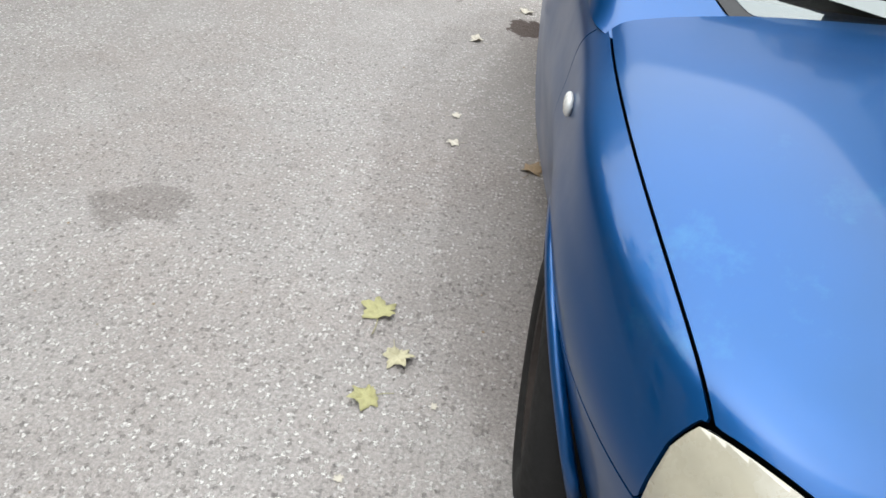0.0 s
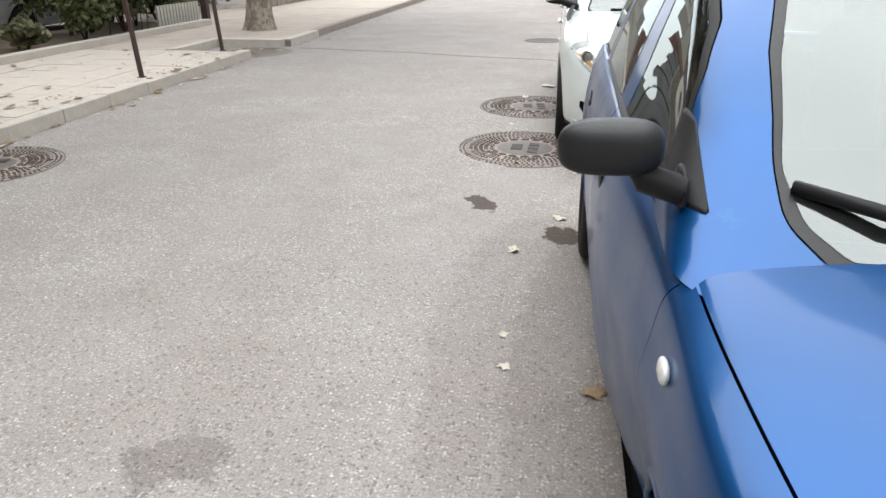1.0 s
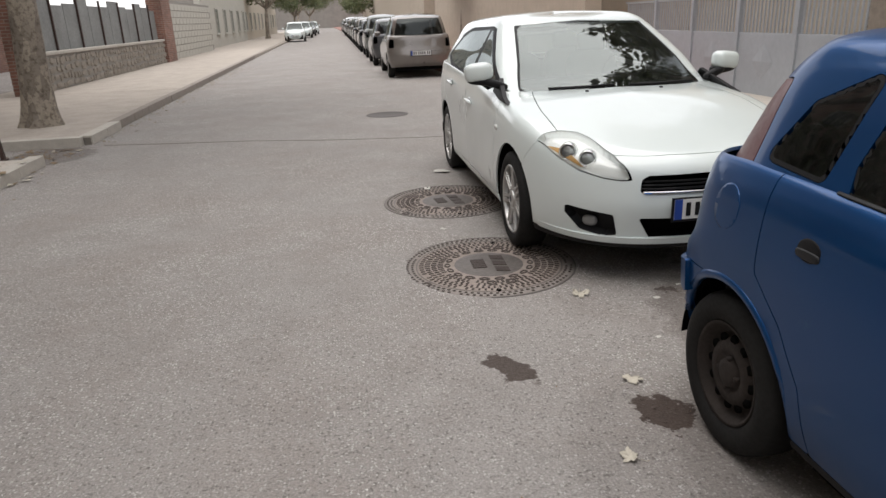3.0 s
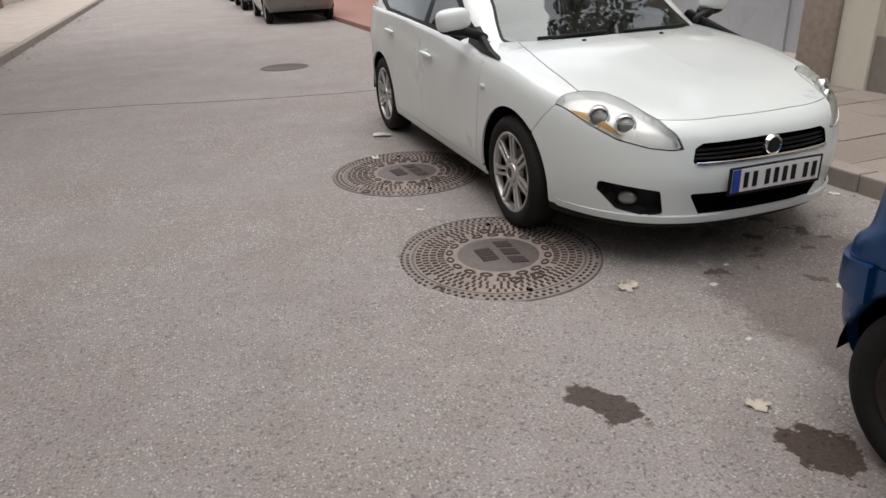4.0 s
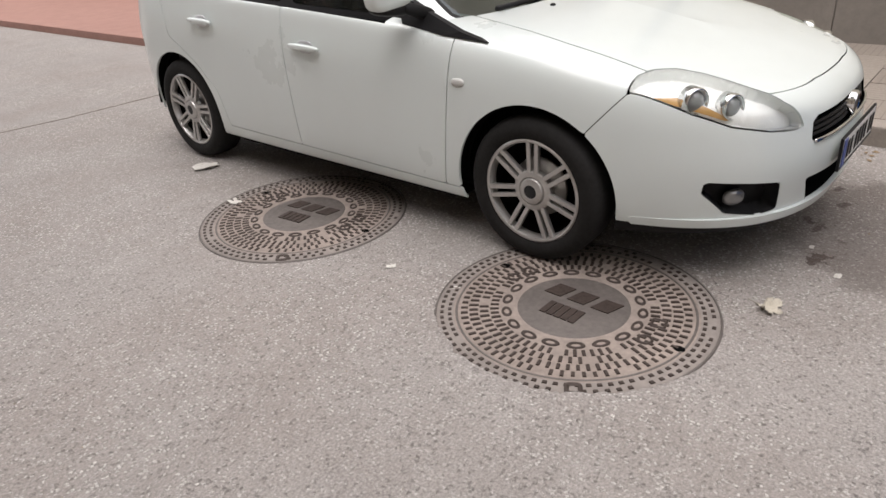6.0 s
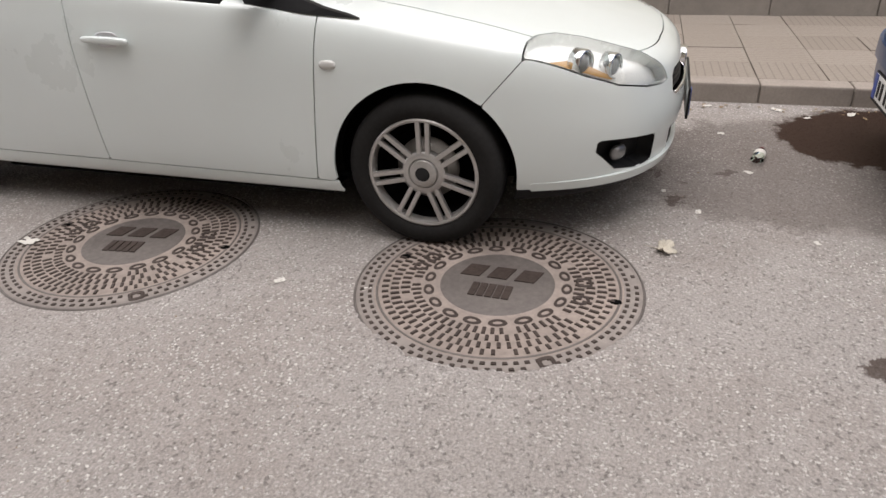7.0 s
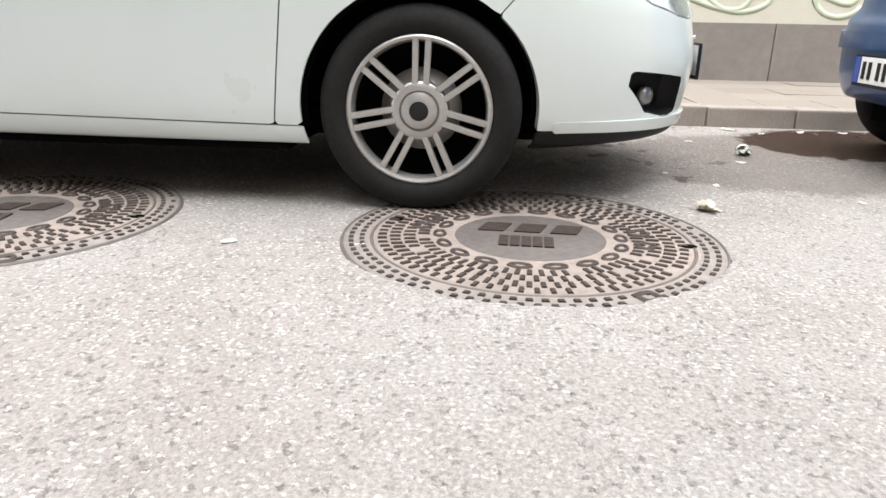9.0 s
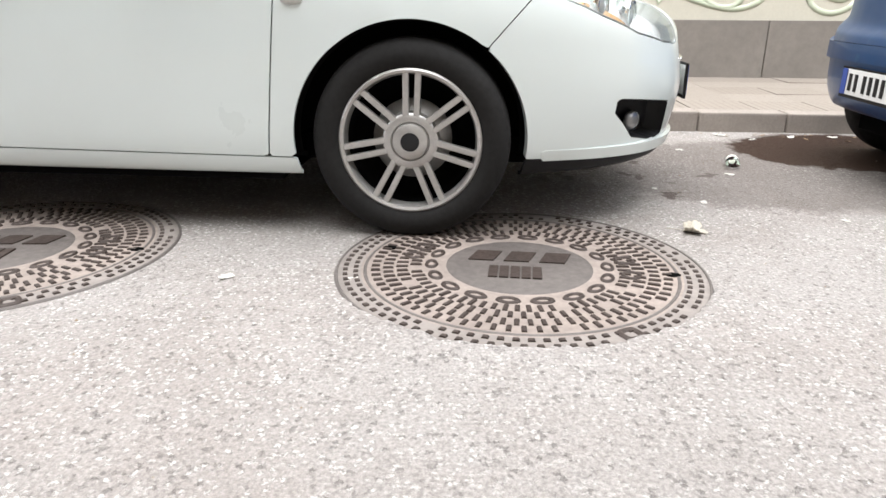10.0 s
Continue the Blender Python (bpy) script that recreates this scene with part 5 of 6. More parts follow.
def leaf_cloud(rnd, blobs, count, size):
    """Many small leaves about a set of centres, denser towards the rim of each."""
    verts, faces = [], []
    for k in range(count):
        c, r = blobs[rnd.randrange(len(blobs))]
        d = Vector((rnd.gauss(0, 1), rnd.gauss(0, 1), rnd.gauss(0, 1))).normalized() * (rnd.random() ** 0.45)
        p = Vector(c) + Vector((d.x * r[0], d.y * r[1], d.z * r[2]))
        s = size * rnd.uniform(0.6, 1.3)
        q = Euler((rnd.uniform(-1.2, 1.2), rnd.uniform(-1.2, 1.2), rnd.uniform(0, 6.28))).to_matrix()
        n = len(verts)
        for a, b, h in ((-0.5, 0, 0), (-0.1, -0.32, 0.06), (0.55, 0, -0.08), (-0.1, 0.32, 0.06)):
            verts.append(tuple(p + q @ Vector((a * s, b * s, h * s))))
        faces.append((n, n + 1, n + 2, n + 3))
    return verts, faces


def tree(x, y, r, height, crown, seed, name="plane_tree", label="plane tree with flaking beige bark", leaves=1250):
    rnd = random.Random(seed)
    t = thing(name, label, "tree", "street trees", pose(x, y, 0.1))
    n, rings = 28, 30
    verts, faces = [], []
    for i in range(rings):
        z = height * (i / (rings - 1)) ** 1.3
        for k in range(n):
            a = 2 * math.pi * k / n
            rr = r * (1 - 0.35 * z / height) + 0.40 * r * math.exp(-z / 0.22) * (1.0 + 0.5 * math.sin(5 * a + seed))
            rr *= 1 + 0.06 * noise.noise((math.cos(a) * 2, math.sin(a) * 2, z * 1.7 + seed))
            verts.append((rr * math.cos(a) + 0.05 * z, rr * math.sin(a) - 0.02 * z, z))
    for i in range(rings - 1):
        for k in range(n):
            j = (k + 1) % n
            faces.append((i * n + k, i * n + j, (i + 1) * n + j, (i + 1) * n + k))
    child("trunk", mesh("trunk", verts, faces, BARK), t)
    top = Vector((0.05 * height, -0.02 * height, height - 0.1))
    blobs = []
    for k in range(9):
        a = 2.4 * k + rnd.random()
        tip = top + Vector((math.cos(a) * crown * rnd.uniform(0.4, 0.9), math.sin(a) * crown * rnd.uniform(0.4, 0.9), crown * rnd.uniform(0.3, 1.0)))
        mid = top.lerp(tip, 0.5) + Vector((0, 0, 0.3))
        child("limb", mesh("limb", *tube([top, mid, tip], 0.1, 8, [r * 0.5, r * 0.3, 0.04]), BARK), t)
        blobs.append((tuple(tip), (crown * 0.42, crown * 0.42, crown * 0.28)))
    c = child("crown", mesh("crown", *leaf_cloud(rnd, blobs, int(leaves * crown), 0.21), FOLIAGE, False), t)
    tagged(c, kind="stuff")


tree(-5.68, 7.25, 0.235, 3.9, 4.6, 3, leaves=3200)
tree(-6.3, -3.9, 0.24, 3.6, 3.6, 14, "street_tree", "leafy street tree on the pavement")
tree(-11.2, 3.2, 0.2, 2.6, 3.4, 15, "street_tree", "leafy garden tree before the brick house")
tree(-11.6, 14.5, 0.2, 2.8, 3.8, 16, "street_tree", "leafy garden tree before the brick house")
tree(6.7, 5.0, 0.22, 4.2, 3.3, 5, "street_tree", "broad tree behind the grey fence", 2600)
tree(-5.9, -8.5, 0.24, 4.2, 3.0, 8, "street_tree", "leafy street tree on the pavement")
tree(5.4, 40.0, 0.2, 3.2, 3.4, 9, "street_tree", "leafy tree over the far parked cars")
tree(5.2, 58.0, 0.2, 3.0, 3.6, 12, "street_tree", "leafy tree over the far parked cars")
for k, (x, y, h, c) in enumerate([(-6.0, 92.0, 2.2, 3.4), (-6.5, 112.0, 2.4, 4.4), (3.6, 86.0, 1.9, 3.2), (4.6, 27.0, 2.6, 2.6), (4.4, 72.0, 2.0, 3.2), (-7.3, 66.0, 2.8, 2.8), (4.0, 108.0, 2.2, 4.0), (4.5, 130.0, 2.4, 5.0), (-5.5, 138.0, 2.4, 5.0)]):
    tree(x, y, 0.2, h, c, 40 + k, "street_tree", "leafy tree over the far street")


def shrub(x, y, z, r, seed, mat=FOLIAGE, count=900, size=0.11):
    rnd = random.Random(seed)
    s = thing("shrub", "leafy green garden shrub behind the bed edging", "shrub", "garden shrubs", pose(x, y, z))
    for k in range(4):
        child("stem", mesh("stem", *tube([(0, 0, -0.05), (rnd.uniform(-0.2, 0.2) * r, rnd.uniform(-0.2, 0.2) * r, r * 0.7), (rnd.uniform(-0.6, 0.6) * r, rnd.uniform(-0.6, 0.6) * r, r * 1.3)], 0.014, 6), BROWNMETAL), s)
    blobs = [((rnd.uniform(-0.5, 0.5) * r, rnd.uniform(-0.5, 0.5) * r, r * rnd.uniform(0.45, 1.25)), (r * 0.55, r * 0.55, r * 0.42)) for k in range(6)]
    tagged(child("leaves", mesh("leaves", *leaf_cloud(rnd, blobs, count, size), mat, False), s), kind="stuff")


for k, (x, y, r, mat) in enumerate([(-7.75, 1.2, 0.34, FOLIAGE2), (-7.8, 2.5, 0.36, FOLIAGE2), (-7.7, 4.9, 0.55, FOLIAGE), (-7.9, 6.3, 0.80, FOLIAGE), (-8.3, 7.3, 0.85, FOLIAGE), (-8.4, 5.5, 0.9, FOLIAGE),
                                    (-7.8, 3.7, 0.28, FOLIAGE2), (-7.8, -0.3, 0.3, FOLIAGE2), (-7.9, -1.8, 0.4, FOLIAGE2), (-8.7, 8.9, 0.9, FOLIAGE), (-9.4, 10.6, 1.0, FOLIAGE), (-9.2, 9.6, 1.05, FOLIAGE), (-9.6, 12.0, 1.05, FOLIAGE), (-10.4, 13.2, 1.1, FOLIAGE), (-9.0, 7.9, 0.95, FOLIAGE)]):
    shrub(x, y, 0.15 if y < 8.2 else 0.0, r, 20 + k, mat, int(500 + 900 * r), 0.13)
bloom = leaf_material("faded_blossom", (0.42, 0.33, 0.23), (0.56, 0.46, 0.34))
for k, (dx, dy, z) in enumerate([(0.0, 0.45, 1.60), (0.15, -0.05, 1.36), (-0.1, -0.35, 1.30), (0.2, 0.30, 0.78), (0.1, -0.15, 0.95), (-0.15, 0.15, 1.48)]):
    f = thing("blossom_head", "faded cream hydrangea blossom above the leaves", "flower", "hydrangea blossoms", pose(-7.55 + dx, 5.85 + dy, 0.15))
    child("stalk", mesh("stalk", *tube([(0.0, 0.0, 0.0), (0.03, 0.02, z * 0.5), (0.0, 0.0, z)], 0.008, 5), BROWNMETAL), f)
    tagged(child("petals", mesh("petals", *leaf_cloud(random.Random(70 + k), [((0, 0, z), (0.12, 0.12, 0.10))], 160, 0.05), bloom, False), f), kind="stuff")
picket = thing("picket_fence", "low white wooden picket fence in the garden", "fence")
for k in range(14):
    child("picket", bpy.data.meshes.get("picket") or mesh("picket", *box(-0.02, 0.02, -0.035, 0.035, 0.0, 0.42, 0.004), WHITEWALL, False), picket, "", pose(-7.55, 6.9 + k * 0.115, 0.14))
child("rail", mesh("rail", *join(box(-7.59, -7.57, 6.85, 8.5, 0.26, 0.30), box(-7.59, -7.57, 6.85, 8.5, 0.44, 0.48)), WHITEWALL, False), picket)

gate_post = thing("gate_post", "tall dark brown metal gate post", "post", m=pose(-7.55, 8.75, 0.0))
child("shaft", mesh("shaft", *box(-0.07, 0.07, -0.07, 0.07, 0, 3.2, 0.008), BROWNMETAL, False), gate_post)

# left: rubble wall with metal sheets, then house fronts
rub = structure("wall_west_rubble", box(-8.42, -8.02, 13.4, 26.5, 0, 0.96), MORTAR, "low rubble stone wall under metal sheets")
rnd = random.Random(5)
y = 13.4
for row in range(4):
    y = 13.4
    while y < 26.3:
        w, tall = rnd.uniform(0.16, 0.52), rnd.uniform(0.075, 0.125)
        n = rnd.choice((6, 7, 8, 9))
        cy, cz = y + w / 2, 0.20 + row * 0.212 + rnd.uniform(-0.03, 0.03)
        turn, slope = rnd.uniform(0, 6.28), rnd.uniform(-0.25, 0.25)
        ring = []
        for k in range(n):
            a = turn + 6.283 * (k + rnd.uniform(-0.25, 0.25)) / n
            u, q = [math.copysign(abs(e) ** 0.6, e) * rnd.uniform(0.82, 1.04) for e in (math.cos(a), math.sin(a))]
            ring.append((cy + (w / 2 - 0.012) * u, cz + tall * q + slope * (w / 2) * u * 0.5))
        v = [(-8.03, a, b) for a, b in ring] + [(-7.985 + rnd.uniform(-0.015, 0.012), cy + (a - cy) * 0.82, cz + (b - cz) * 0.82) for a, b in ring]
        f = [(k, (k + 1) % n, n + (k + 1) % n, n + k) for k in range(n)] + [tuple(range(n, 2 * n))]
        child("stone", mesh("stone", v, f, STONE, False), rub)
        y += w
structure("wall_cap", box(-8.48, -7.96, 13.35, 26.55, 0.96, 1.04, 0.012), KERB, "concrete coping of the rubble wall")
sheets = thing("metal_fence", "weathered grey sheet metal fence on the rubble wall", "fence")
for k in range(13):
    child("sheet", mesh("sheet", *box(-8.24, -8.20, 13.5 + k, 14.47 + k, 1.04, 2.25 + 0.12 * math.sin(k * 2.0), 0.004), OLDMETAL, False), sheets)
    if k % 2 == 0:
        child("post", mesh("post", *box(-8.21, -8.15, 13.46 + k, 13.52 + k, 1.04, 2.35, 0.004), BROWNMETAL, False), sheets)
pillar = structure("wall_pier", join(box(-8.5, -7.9, 26.6, 28.2, 0, 3.2, 0.02), box(-8.45, -7.95, 13.06, 13.38, 0, 2.9, 0.02)), BRICKRED, "dark red brick gate piers")
blocks = structure("wall_west_blocks", box(-8.6, -8.2, 28.2, 40, 0, 2.6), MORTAR, "whitewashed block garden wall")
blk = mesh("block", *box(-0.03, 0.03, -0.38, 0.38, -0.14, 0.14, 0.015), WHITEWALL, False)
for i in range(8):
    for j in range(14):
        child("block", blk, blocks, "", pose(-8.19, 28.7 + j * 0.8 + 0.4 * (i % 2), 0.25 + i * 0.30))


def facade(name, label, mat, x, y0, y1, h, face, bay=3.0, storey=3.0, sill=1.0):
    """A house front with its storeys and window openings; face: the side, +1 or -1, that looks at the street."""
    back = structure(name, box(min(x, x - face * 0.35), max(x, x - face * 0.35), y0, y1, 0, h), mat, label)
    n = max(1, int((y1 - y0) / bay))
    fr = mesh("window_frame", *join(box(-0.03, 0.05, -0.62, -0.55, 0, 1.5), box(-0.03, 0.05, 0.55, 0.62, 0, 1.5), box(-0.03, 0.05, -0.62, 0.62, -0.07, 0.0), box(-0.03, 0.05, -0.62, 0.62, 1.5, 1.57), box(-0.02, 0.03, -0.03, 0.03, 0, 1.5), box(-0.05, 0.14, -0.7, 0.7, -0.12, -0.07)), WHITEWALL, False)
    pn = mesh("pane", *box(-0.004, 0.004, -0.56, 0.56, 0.0, 1.5), PANE, False)
    # A near-black sheet stands in for the unlit room behind each pane.
    dk = mesh("room", *box(-0.02, -0.015, -0.56, 0.56, 0.0, 1.5), SHADEBLACK, False)
    for i in range(n):
        for k in range(int(h / storey)):
            m = pose(x + face * 0.022, y0 + (i + 0.5) * (y1 - y0) / n, sill + k * storey) @ Matrix.Diagonal((face, 1, 1, 1))
            w = child("window", fr, back, "", m)
            child("pane", pn, w)
            child("room", dk, w)
    return back


# All four fronts are raised above view to block sky and darken reflections.
facade("house_front_brick", "dull red brick house front behind the garden", BRICKRED, -14.5, 1.0, 30.0, 17.0, 1, 3.4, 3.0, 4.2)
# Wholly out of view; brought close to cut the sky light from the west.
facade("house_front_west", "unseen pale rendered apartment houses across the street, set tall to block low sky", BEIGE, -12.5, -45.0, 0.6, 15.5, 1, 3.2)
facade("house_front_row", "old house fronts along the far pavement", WHITEWALL, -8.7, 40.2, 62.0, 9.5, 1, 3.6)
facade("house_front_row_far", "grey house fronts at the street's end", BEIGE, -8.9, 62.0, 100.0, 10.0, 1, 3.6)
structure("string_course", box(-14.5, -14.36, 1.0, 30.0, 1.62, 1.76, 0.01), STAINED, "dull band along the brick house")
structure("backdrop_house", box(-40, 40, 158, 159, 0, 14.0), PLINTH, "dim house closing the far end of the street")
# Added out of view to close off low sky and fill reflections.
structure("wall_south_house", box(-30, 30, -36, -35, 0, 12.0), BEIGE, "unseen plain wall added behind to close off the sky")

# ---------- cars ----------
white_hatchback()
blue_hatchback()
taupe = plain_car("compact_car", "taupe compact car seen from behind", TAUPE, pose(1.10, 17.1, 0, 0, 0, 180), 1.0, 1.05)
dark = plain_car("parked_car", "dark parked car in the row", DARKCAR, pose(1.0, 22.4, 0, 0, 0, 180))
grey = plain_car("parked_car", "grey-green parked car in the row", REDCAR, pose(1.0, 27.8, 0, 0, 0, 180), 1.0, 1.1)
silver = plain_car("parked_suv", "silver off-roader parked behind the shrubs", SILVER, pose(-10.6, 8.5, 0, 0, 0, 182), 1.08, 1.16)
for k, src in enumerate((dark, taupe, dark, grey, dark, taupe, dark, silver, grey, dark, dark, taupe, grey, dark)):
    copy_thing(src, pose(0.95, 33.2 + 5.4 * k, 0, 0, 0, 180))
white_far = plain_car("parked_car", "small white car parked far down the street", WHITE, pose(-4.1, 54.0, 0.0, 0, 0, 2))
for k, src in enumerate((white_far, dark, white_far)):
    copy_thing(src, pose(-3.9 + 0.15 * k, 66.0 + 9.0 * k, 0, 0, 0, 1))


# ---------- manhole covers ----------
def stud(a, r, ln, w, h):
    """A raised bar at an angle and radius."""
    v = [(-w / 2, -ln / 2, 0), (w / 2, -ln / 2, 0), (w / 2, ln / 2, 0), (-w / 2, ln / 2, 0)]
    t = [(x * 0.7, y * 0.88, h) for x, y, z in v]
    c, s = math.cos(a), math.sin(a)
    verts = [((y + r) * c - x * s, (y + r) * s + x * c, z) for x, y, z in v + t]
    return verts, [(4, 5, 6, 7), (0, 1, 5, 4), (1, 2, 6, 5), (2, 3, 7, 6), (3, 0, 4, 7)]


def oval(a, r, lx, ly, t, h, sq=1.0):
    """A raised flat ring lying along the circle."""
    out, n = [], 16
    def pw(c):
        return math.copysign(abs(c) ** sq, c)
    verts = []
    for k in range(n):
        b = 2 * math.pi * k / n
        for f, z in ((1.0, 0), (1 - 0.4 * t, h), (1 - 1.4 * t, h), (1 - 1.8 * t, 0)):
            u, w = lx * f * pw(math.cos(b)), ly * f * pw(math.sin(b))
            verts.append(((w + r) * math.cos(a) - u * math.sin(a), (w + r) * math.sin(a) + u * math.cos(a), z))
    faces = [(4 * k + q, 4 * ((k + 1) % n) + q, 4 * ((k + 1) % n) + q + 1, 4 * k + q + 1) for k in range(n) for q in range(3)]
    return verts, faces


def manhole_cover(m, label):
    c = thing("manhole_cover", label, "manhole cover", "manhole covers", m)
    child("plate", mesh("plate", *lathe([(0.004, 0.0), (0.004, 0.445), (0.0045, 0.455), (0.0045, 0.458)], 96, "z"), IRONDIRT), c, "dust-filled cast iron plate")
    child("outer_ring", mesh("outer_ring", *lathe([(0.0045, 0.458), (0.0035, 0.50), (0.003, 0.53), (-0.03, 0.532)], 96, "z"), RINGDUST), c, "outer ring half buried in street dust")
    child("rim", mesh("rim", *lathe([(0.003, 0.523), (0.006, 0.525), (0.006, 0.530), (0.0, 0.533)], 96, "z"), IRONMID), c)
    child("cover_joint", mesh("cover_joint", *lathe([(0.004, 0.441), (0.0065, 0.443), (0.0065, 0.449), (0.004, 0.451)], 96, "z"), IRONMID), c)
    rnd = random.Random(2)
    bars = []
    for ring, (r, ln, n) in enumerate(((0.300, 0.036, 64), (0.340, 0.034, 64), (0.380, 0.034, 72), (0.416, 0.028, 72))):
        for k in range(n):
            if rnd.random() < 0.05:
                continue
            bars.append(stud(2 * math.pi * (k + 0.5 * (ring % 2)) / n, r, ln * rnd.uniform(0.85, 1.1), 0.0135, 0.005 * rnd.uniform(0.7, 1.0)))
    tagged(child("bar_pattern", mesh("bar_pattern", *moved(join(*bars), pose(0, 0, 0.004)), IRON, False), c), kind="stuff")
    dots = [stud(2 * math.pi * (k + 0.5 * (i % 2)) / 84, r, 0.014, 0.018, 0.004) for i, r in enumerate((0.472, 0.502)) for k in range(84) if rnd.random() > 0.12]
    tagged(child("stud_pattern", mesh("stud_pattern", *moved(join(*dots), pose(0, 0, 0.004)), IRON, False), c), kind="stuff")
    links = [oval(2 * math.pi * k / 18 + 0.08, 0.255, 0.034, 0.020, 0.28, 0.005) for k in range(18)]
    links += [oval(a, 0.318, 0.030, 0.030, 0.22, 0.005, s) for a, s in ((0.25, 0.4), (-0.12, 1.0), (3.0, 1.0), (2.75, 0.4))] + [oval(-1.0, 0.488, 0.03, 0.03, 0.3, 0.005, 0.5)]
    tagged(child("link_pattern", mesh("link_pattern", *moved(join(*links), pose(0, 0, 0.004)), IRON), c), kind="stuff")
    child("centre_field", mesh("centre_field", *lathe([(0.0060, 0.0), (0.0060, 0.205), (0.004, 0.212)], 64, "z"), IRONMID), c, "smooth dark centre")
    sl = lambda x, y, w, h, k=0.02: [(x, y), (x + w, y), (x + w + k, y + h), (x + k, y + h)]
    mark = [prism(sl(x, 0.025, 0.074, 0.080, 0.022), 0, 0.004) for x in (-0.140, -0.036, 0.068)]
    child("maker_mark", mesh("maker_mark", *moved(join(*mark), pose(-0.01, 0.0, 0.006)), IRON, False), c)
    sq = [box(-0.085 + k * 0.031, -0.059 + k * 0.031, -0.105, -0.02, 0.006, 0.011, 0.001) for k in range(5)]
    child("ribbed_square", mesh("ribbed_square", *join(*sq), IRON, False), c)
    # Near-black plates paint the shade down the lifting holes.
    hole = [prism([(x + 0.022 * math.cos(q), y + 0.015 * math.sin(q)) for q in [k * 0.785 for k in range(8)]], 0.004, 0.0075) for x, y in ((0.432, -0.02), (-0.40, 0.10))]
    for k in hole:
        child("lifting_hole", mesh("lifting_hole", *k, SHADEBLACK, False), c)
    return c


first = manhole_cover(pose(-0.225, -0.355, 0.0, 0, 0, -92) @ Matrix.Scale(1.025, 4), "round cast iron manhole cover under the white car's front wheel")
tagged(copy_thing(first, pose(-0.225, 1.285, 0.0, 0, 0, -84)), "round cast iron manhole cover beside the white car")
tagged(copy_thing(first, pose(-4.14, -1.42, 0.0, 0, 0, 30)), "round cast iron manhole cover near the kerb")
# road surface that has crept over the cover's rim on the side of the traffic
rnd = random.Random(17)
verts, faces, n = [], [], 90
for k in range(n + 1):
    a = radians(118 + 142 * k / n)
    end = math.sin(math.pi * k / n) ** 0.5
    ragged = 0.560 - end * (0.040 + 0.030 * noise.noise((k * 0.21, 3.0, 0.0)) + 0.014 * noise.noise((k * 0.9, 7.0, 0.0)))
    for r, z in ((ragged, 0.006), (ragged + 0.008, 0.0098), (max(0.575, ragged + 0.03), 0.0094), (0.66, 0.0)):
        verts.append((-0.225 + r * math.cos(a), -0.355 + r * math.sin(a), z))
for k in range(n):
    for q in range(3):
        faces.append((4 * k + q, 4 * k + q + 1, 4 * k + q + 5, 4 * k + q + 4))
structure("road_overlap", (verts, faces), ASPHALT, "asphalt that has crept over the cover's rim", True)
small = thing("drain_lid", "small worn iron lid in the asphalt", "drain lid", "", pose(-0.31, 7.08, 0))
child("lid", mesh("lid", *lathe([(0.004, 0.0), (0.004, 0.30), (0.006, 0.31), (0.006, 0.335), (0.0, 0.35)], 48, "z"), IRON), small)


# ---------- leaves and litter ----------
def fallen_leaf(x, y, size, turn, mat, seed, curl=0.25, label="dry curled leaf lying on the asphalt"):
    rnd = random.Random(seed)
    rim = []
    for k in range(60):
        a = 2 * math.pi * k / 60
        b = a if a < math.pi else a - 2 * math.pi
        lobe = max(w * max(0.0, 1 - abs(b - c) / 0.6) ** 0.8 for c, w in ((0, 1.0), (0.95, 0.92), (-0.95, 0.92), (1.95, 0.62), (-1.95, 0.62)))
        r = 0.40 + 0.60 * lobe + 0.07 * math.sin(13 * a + seed) * (lobe > 0.1)
        rim.append((r * math.cos(a), r * math.sin(a)))
    verts, faces = [(0, 0, 0.0)], []
    for f in (0.5, 1.0):
        for k, (px, py) in enumerate(rim):
            z = curl * f * f * (0.35 + 0.4 * math.sin(2 * math.atan2(py, px) + seed) + rnd.uniform(-0.08, 0.08)) + 0.03
            verts.append((px * f, py * f, max(0.01, z)))
    n = len(rim)
    faces += [(0, 1 + k, 1 + (k + 1) % n) for k in range(n)] + [(1 + k, 1 + n + k, 1 + n + (k + 1) % n, 1 + (k + 1) % n) for k in range(n)]
    t = thing("fallen_leaf", label, "leaf", "fallen leaves", pose(x, y, 0.002, 0, 0, turn) @ Matrix.Scale(size, 4))
    child("blade", mesh("blade", *thick((np.array(verts), faces), -0.012), mat), t)
    child("stalk", mesh("stalk", *tube([(-0.3, 0, 0.05), (-0.9, 0.08, 0.05), (-1.3, 0.2, 0.03)], 0.02, 5), mat), t)


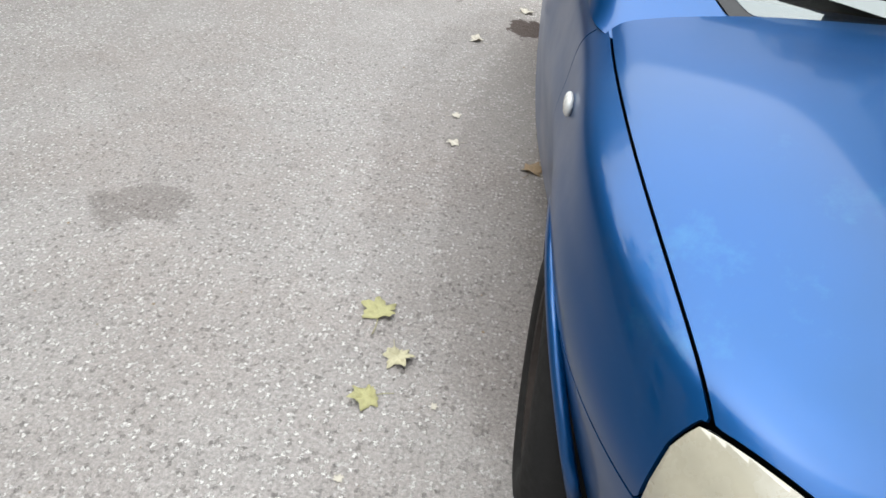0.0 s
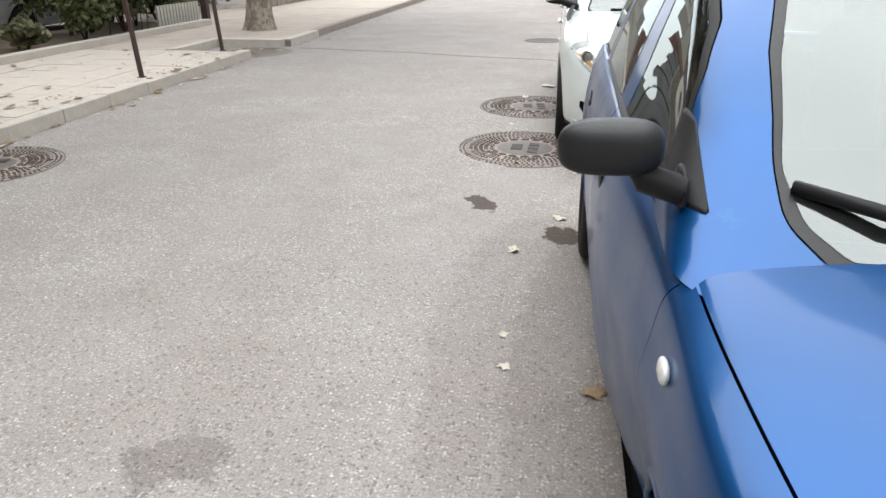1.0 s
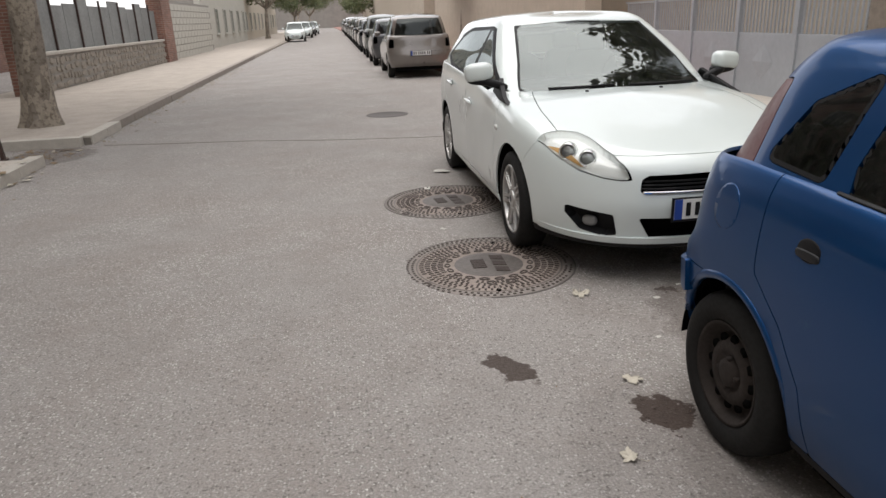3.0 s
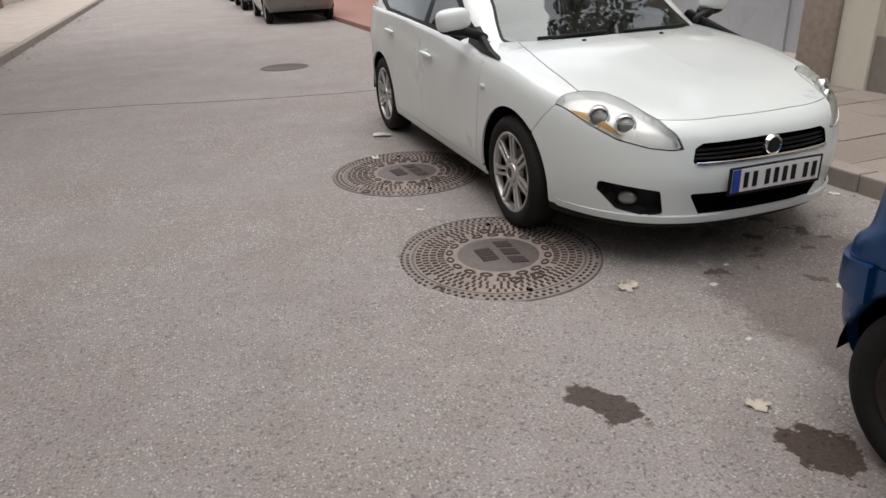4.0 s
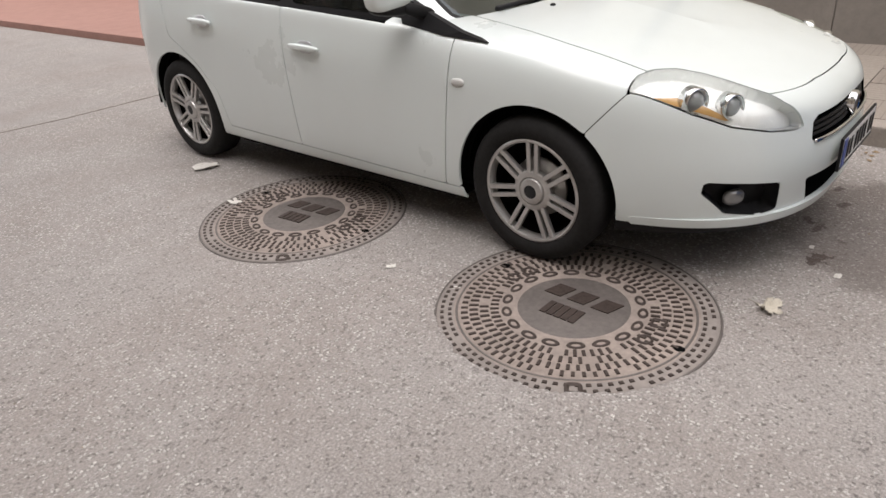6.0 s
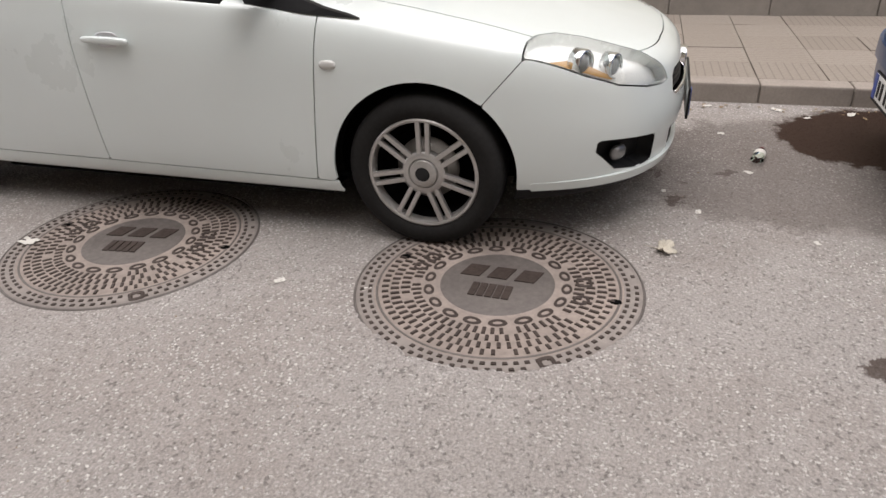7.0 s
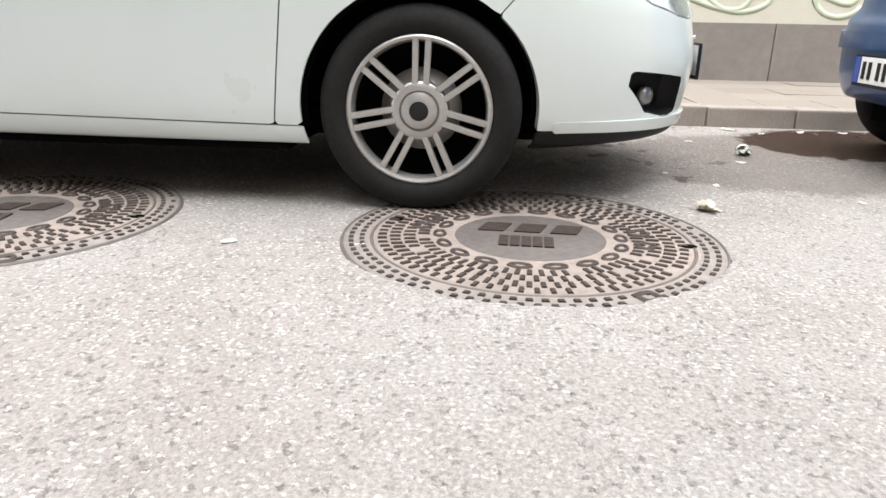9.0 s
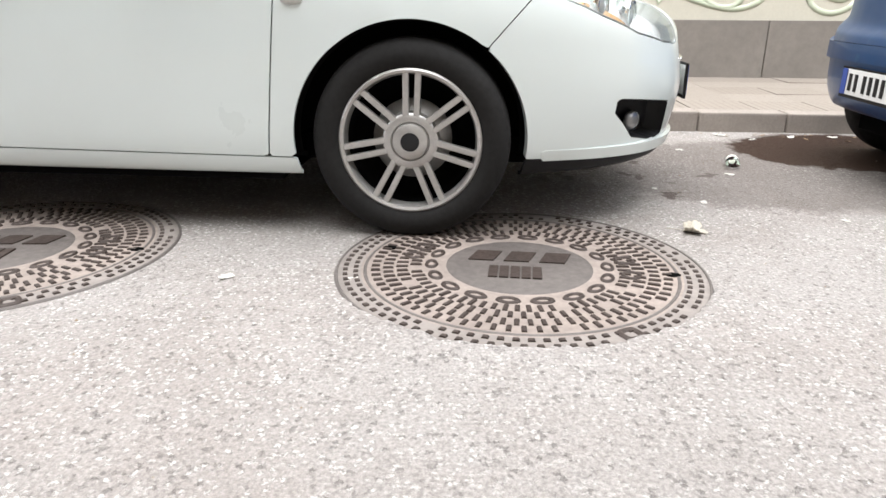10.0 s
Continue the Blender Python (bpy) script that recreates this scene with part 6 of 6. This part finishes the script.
for k, (x, y, s, a, mat) in enumerate([(-0.15, -3.28, 0.028, 20, LEAFPALE), (-0.118, -3.505, 0.035, 200, LEAFPALE), (0.195, -3.64, 0.055, 70, LEAFBROWN), (-0.159, -2.42, 0.045, 150, LEAFPALE), (0.056, -1.913, 0.055, 35, LEAFPALE),
                                        (0.167, -0.953, 0.062, 260, LEAFPALE), (-0.185, -4.51, 0.064, 100, LEAFGREEN), (-0.098, -4.66, 0.050, 300, LEAFDRY), (-0.143, -4.805, 0.050, 210, LEAFGREEN), (0.02, -4.80, 0.014, 0, LEAFPALE),
                                        (-0.15, -5.04, 0.015, 90, LEAFPALE), (-4.45, 1.1, 0.05, 0, LEAFPALE), (-4.3, 0.75, 0.05, 130, LEAFBROWN), (-4.4, 0.55, 0.04, 40, LEAFBROWN)]):
    fallen_leaf(x, y, s, a, mat, k, 0.55 if mat is LEAFDRY or k in (3, 5, 8) else 0.3)


def scrap(x, y, size, seed, mat=PAPER, name="paper_scrap", label="crumpled pale paper scrap on the asphalt"):
    rnd = random.Random(seed)
    n = 5
    verts = [((i - 2) * 0.5 + rnd.uniform(-0.15, 0.15), (j - 2) * 0.32 + rnd.uniform(-0.1, 0.1), rnd.uniform(0.05, 0.35)) for i in range(n) for j in range(n)]
    faces = [(i * n + j, (i + 1) * n + j, (i + 1) * n + j + 1, i * n + j + 1) for i in range(n - 1) for j in range(n - 1)]
    ob = new(name, mesh(name, *thick((np.array(verts), faces), -0.05), mat, False))
    ob.matrix_basis = pose(x, y, 0, 0, 0, rnd.uniform(0, 360)) @ Matrix.Scale(size, 4)
    tagged(ob, label, "litter", "litter on the street")


for k, (x, y, s) in enumerate([(-0.10, 2.42, 0.075), (-0.34, 1.75, 0.045), (-0.388, 0.48, 0.022), (0.55, -1.1, 0.018), (1.05, -1.35, 0.02), (0.35, -1.55, 0.015), (2.08, -1.6, 0.035), (2.05, -2.0, 0.03), (2.1, -1.2, 0.025), (2.1, -0.75, 0.03),
                                (2.08, -2.25, 0.025), (2.05, -0.4, 0.03), (1.95, -1.75, 0.02), (1.6, -1.25, 0.018), (0.75, -0.95, 0.015), (-0.37, 0.12, 0.018), (-0.62, -0.12, 0.012)]):
    scrap(x, y, s, 50 + k)
rnd = random.Random(31)
for k in range(110):
    u = rnd.random()
    x = -4.42 - rnd.random() ** 2 * 0.25 if u < 0.45 else rnd.uniform(-7.0, -4.8) if u < 0.8 else rnd.uniform(-5.5, -4.5)
    y = rnd.uniform(-2, 4) if u < 0.8 else rnd.uniform(4.3, 5.5)
    z = 0.0 if x > -4.55 + 0.0175 * -y * 0 and u < 0.45 else 0.128 if u < 0.8 else 0.0
    ob = new("leaf_litter", mesh("leaf_litter", *thick((np.array([(rnd.uniform(-1, 1) * 0.5 + a, rnd.uniform(-0.2, 0.2) + b, rnd.uniform(0.1, 0.5)) for a, b in ((-1, -0.5), (0.8, -0.6), (1.1, 0.4), (-0.8, 0.6))]), [(0, 1, 2, 3)]), -0.05), LEAFBROWN if k % 3 else LEAFPALE, False))
    ob.matrix_basis = pose(x, y, z, 0, 0, rnd.uniform(0, 360)) @ Matrix.Scale(rnd.uniform(0.025, 0.06), 4)
    tagged(ob, "dry brown leaf blown against the kerb", "leaf", "leaf litter")

pile = []
for k in range(760):
    u = rnd.random() if k < 420 else 2
    x, y = (-4.56 + rnd.random() ** 2 * 0.45, rnd.uniform(5.8, 22)) if u > 1 else (rnd.gauss(-4.95, 0.28), rnd.gauss(5.0, 0.28)) if u < 0.55 else (-4.40 + rnd.random() ** 2 * 0.2, rnd.uniform(-5, 4.2)) if u < 0.75 else (2.13 - rnd.random() ** 2 * 0.2, rnd.uniform(-3.0, 1.5))
    y = min(y, 5.52) if u < 1 else y
    q, e = rnd.uniform(0, 6.28), rnd.uniform(0.008, 0.03) * (1.0 if u < 0.55 else 1.3 if u > 1 else 0.7)
    pile.append(([(x + e * (a * math.cos(q) - b * math.sin(q)), y + e * (a * math.sin(q) + b * math.cos(q)), 0.002 + e * rnd.uniform(0, 0.5)) for a, b in ((-1, 0), (0, -0.5), (1.1, 0), (0, 0.6))], [(0, 1, 2, 3)]))
tagged(new("leaf_pile", mesh("leaf_pile", *join(*pile), LEAFBROWN, False)), "brown crumbled leaves swept against the kerbs", "leaves", kind="stuff")
specks = []
for k in range(420):
    x, y = rnd.uniform(-5.0, -4.72) if k % 3 else rnd.uniform(-7.0, -4.8), rnd.uniform(-3.5, 3.9)
    q, e = rnd.uniform(0, 6.28), rnd.uniform(0.006, 0.022)
    specks.append(([(x + e * (a * math.cos(q) - b * math.sin(q)), y + e * (a * math.sin(q) + b * math.cos(q)), 0.131 + e * rnd.uniform(0, 0.4)) for a, b in ((-1, 0), (0, -0.5), (1.1, 0), (0, 0.6))], [(0, 1, 2, 3)]))
tagged(new("leaf_crumbs", mesh("leaf_crumbs", *join(*specks), LEAFBROWN, False)), "brown leaf crumbs strewn over the pavement edge", "leaves", kind="stuff")
grit = []
for k in range(420):
    x, y = rnd.uniform(-2.6, 2.0), rnd.uniform(-6.0, 3.0)
    r = rnd.choice((0.002, 0.003, 0.003, 0.005))
    grit.append(([(x + r * a, y + r * b, max(0.0, r * c)) for a, b, c in ((1, 0, 0), (0, 1.2, 0), (-1, 0, 0), (0, -1, 0), (0.2, 0.1, 1.1))], [(0, 1, 4), (1, 2, 4), (2, 3, 4), (3, 0, 4)]))
tagged(new("grit", mesh("grit", *join(*grit[:210]), STONE, False)), "loose grit and crumbs on the asphalt", "grit", kind="stuff")
tagged(new("dark_crumbs", mesh("dark_crumbs", *join(*[([(a, b, c * 0.6) for a, b, c in v], f) for v, f in grit[210:]]), LEAFBROWN, False)), "dark crumbs of leaf and dirt on the asphalt", "dirt", kind="stuff")

bottle = thing("plastic_bottle", "crushed clear plastic bottle with red cap lying on the asphalt", "bottle", "", pose(1.235, -1.413, 0.028, 0, 0, -14) @ Matrix.Scale(0.85, 4))
child("bottle_body", mesh("bottle_body", *[[(x + 0.004 * math.sin(9 * y + 60 * x), y * (1 + 0.2 * math.sin(50 * x)), z * (0.75 + 0.15 * math.sin(40 * x + 1))) for x, y, z in lathe([(-0.10, 0.0), (-0.10, 0.026), (-0.09, 0.032), (-0.03, 0.030), (-0.02, 0.033), (0.04, 0.032), (0.07, 0.018), (0.09, 0.013)], 24)[0]], lathe([(0, 1)] * 8, 24)[1]], CLEAR), bottle)
child("bottle_label", mesh("bottle_label", *[[(x, y * 1.05, z * 0.88) for x, y, z in lathe([(-0.025, 0.0325), (-0.02, 0.034), (0.02, 0.034), (0.03, 0.033)], 24)[0]], lathe([(0, 1)] * 4, 24)[1]], PAPER), bottle, "torn pale label")
child("bottle_cap", mesh("bottle_cap", *lathe([(0.088, 0.014), (0.09, 0.016), (0.104, 0.016), (0.106, 0.0)], 16), REDLENS), bottle, "red cap")
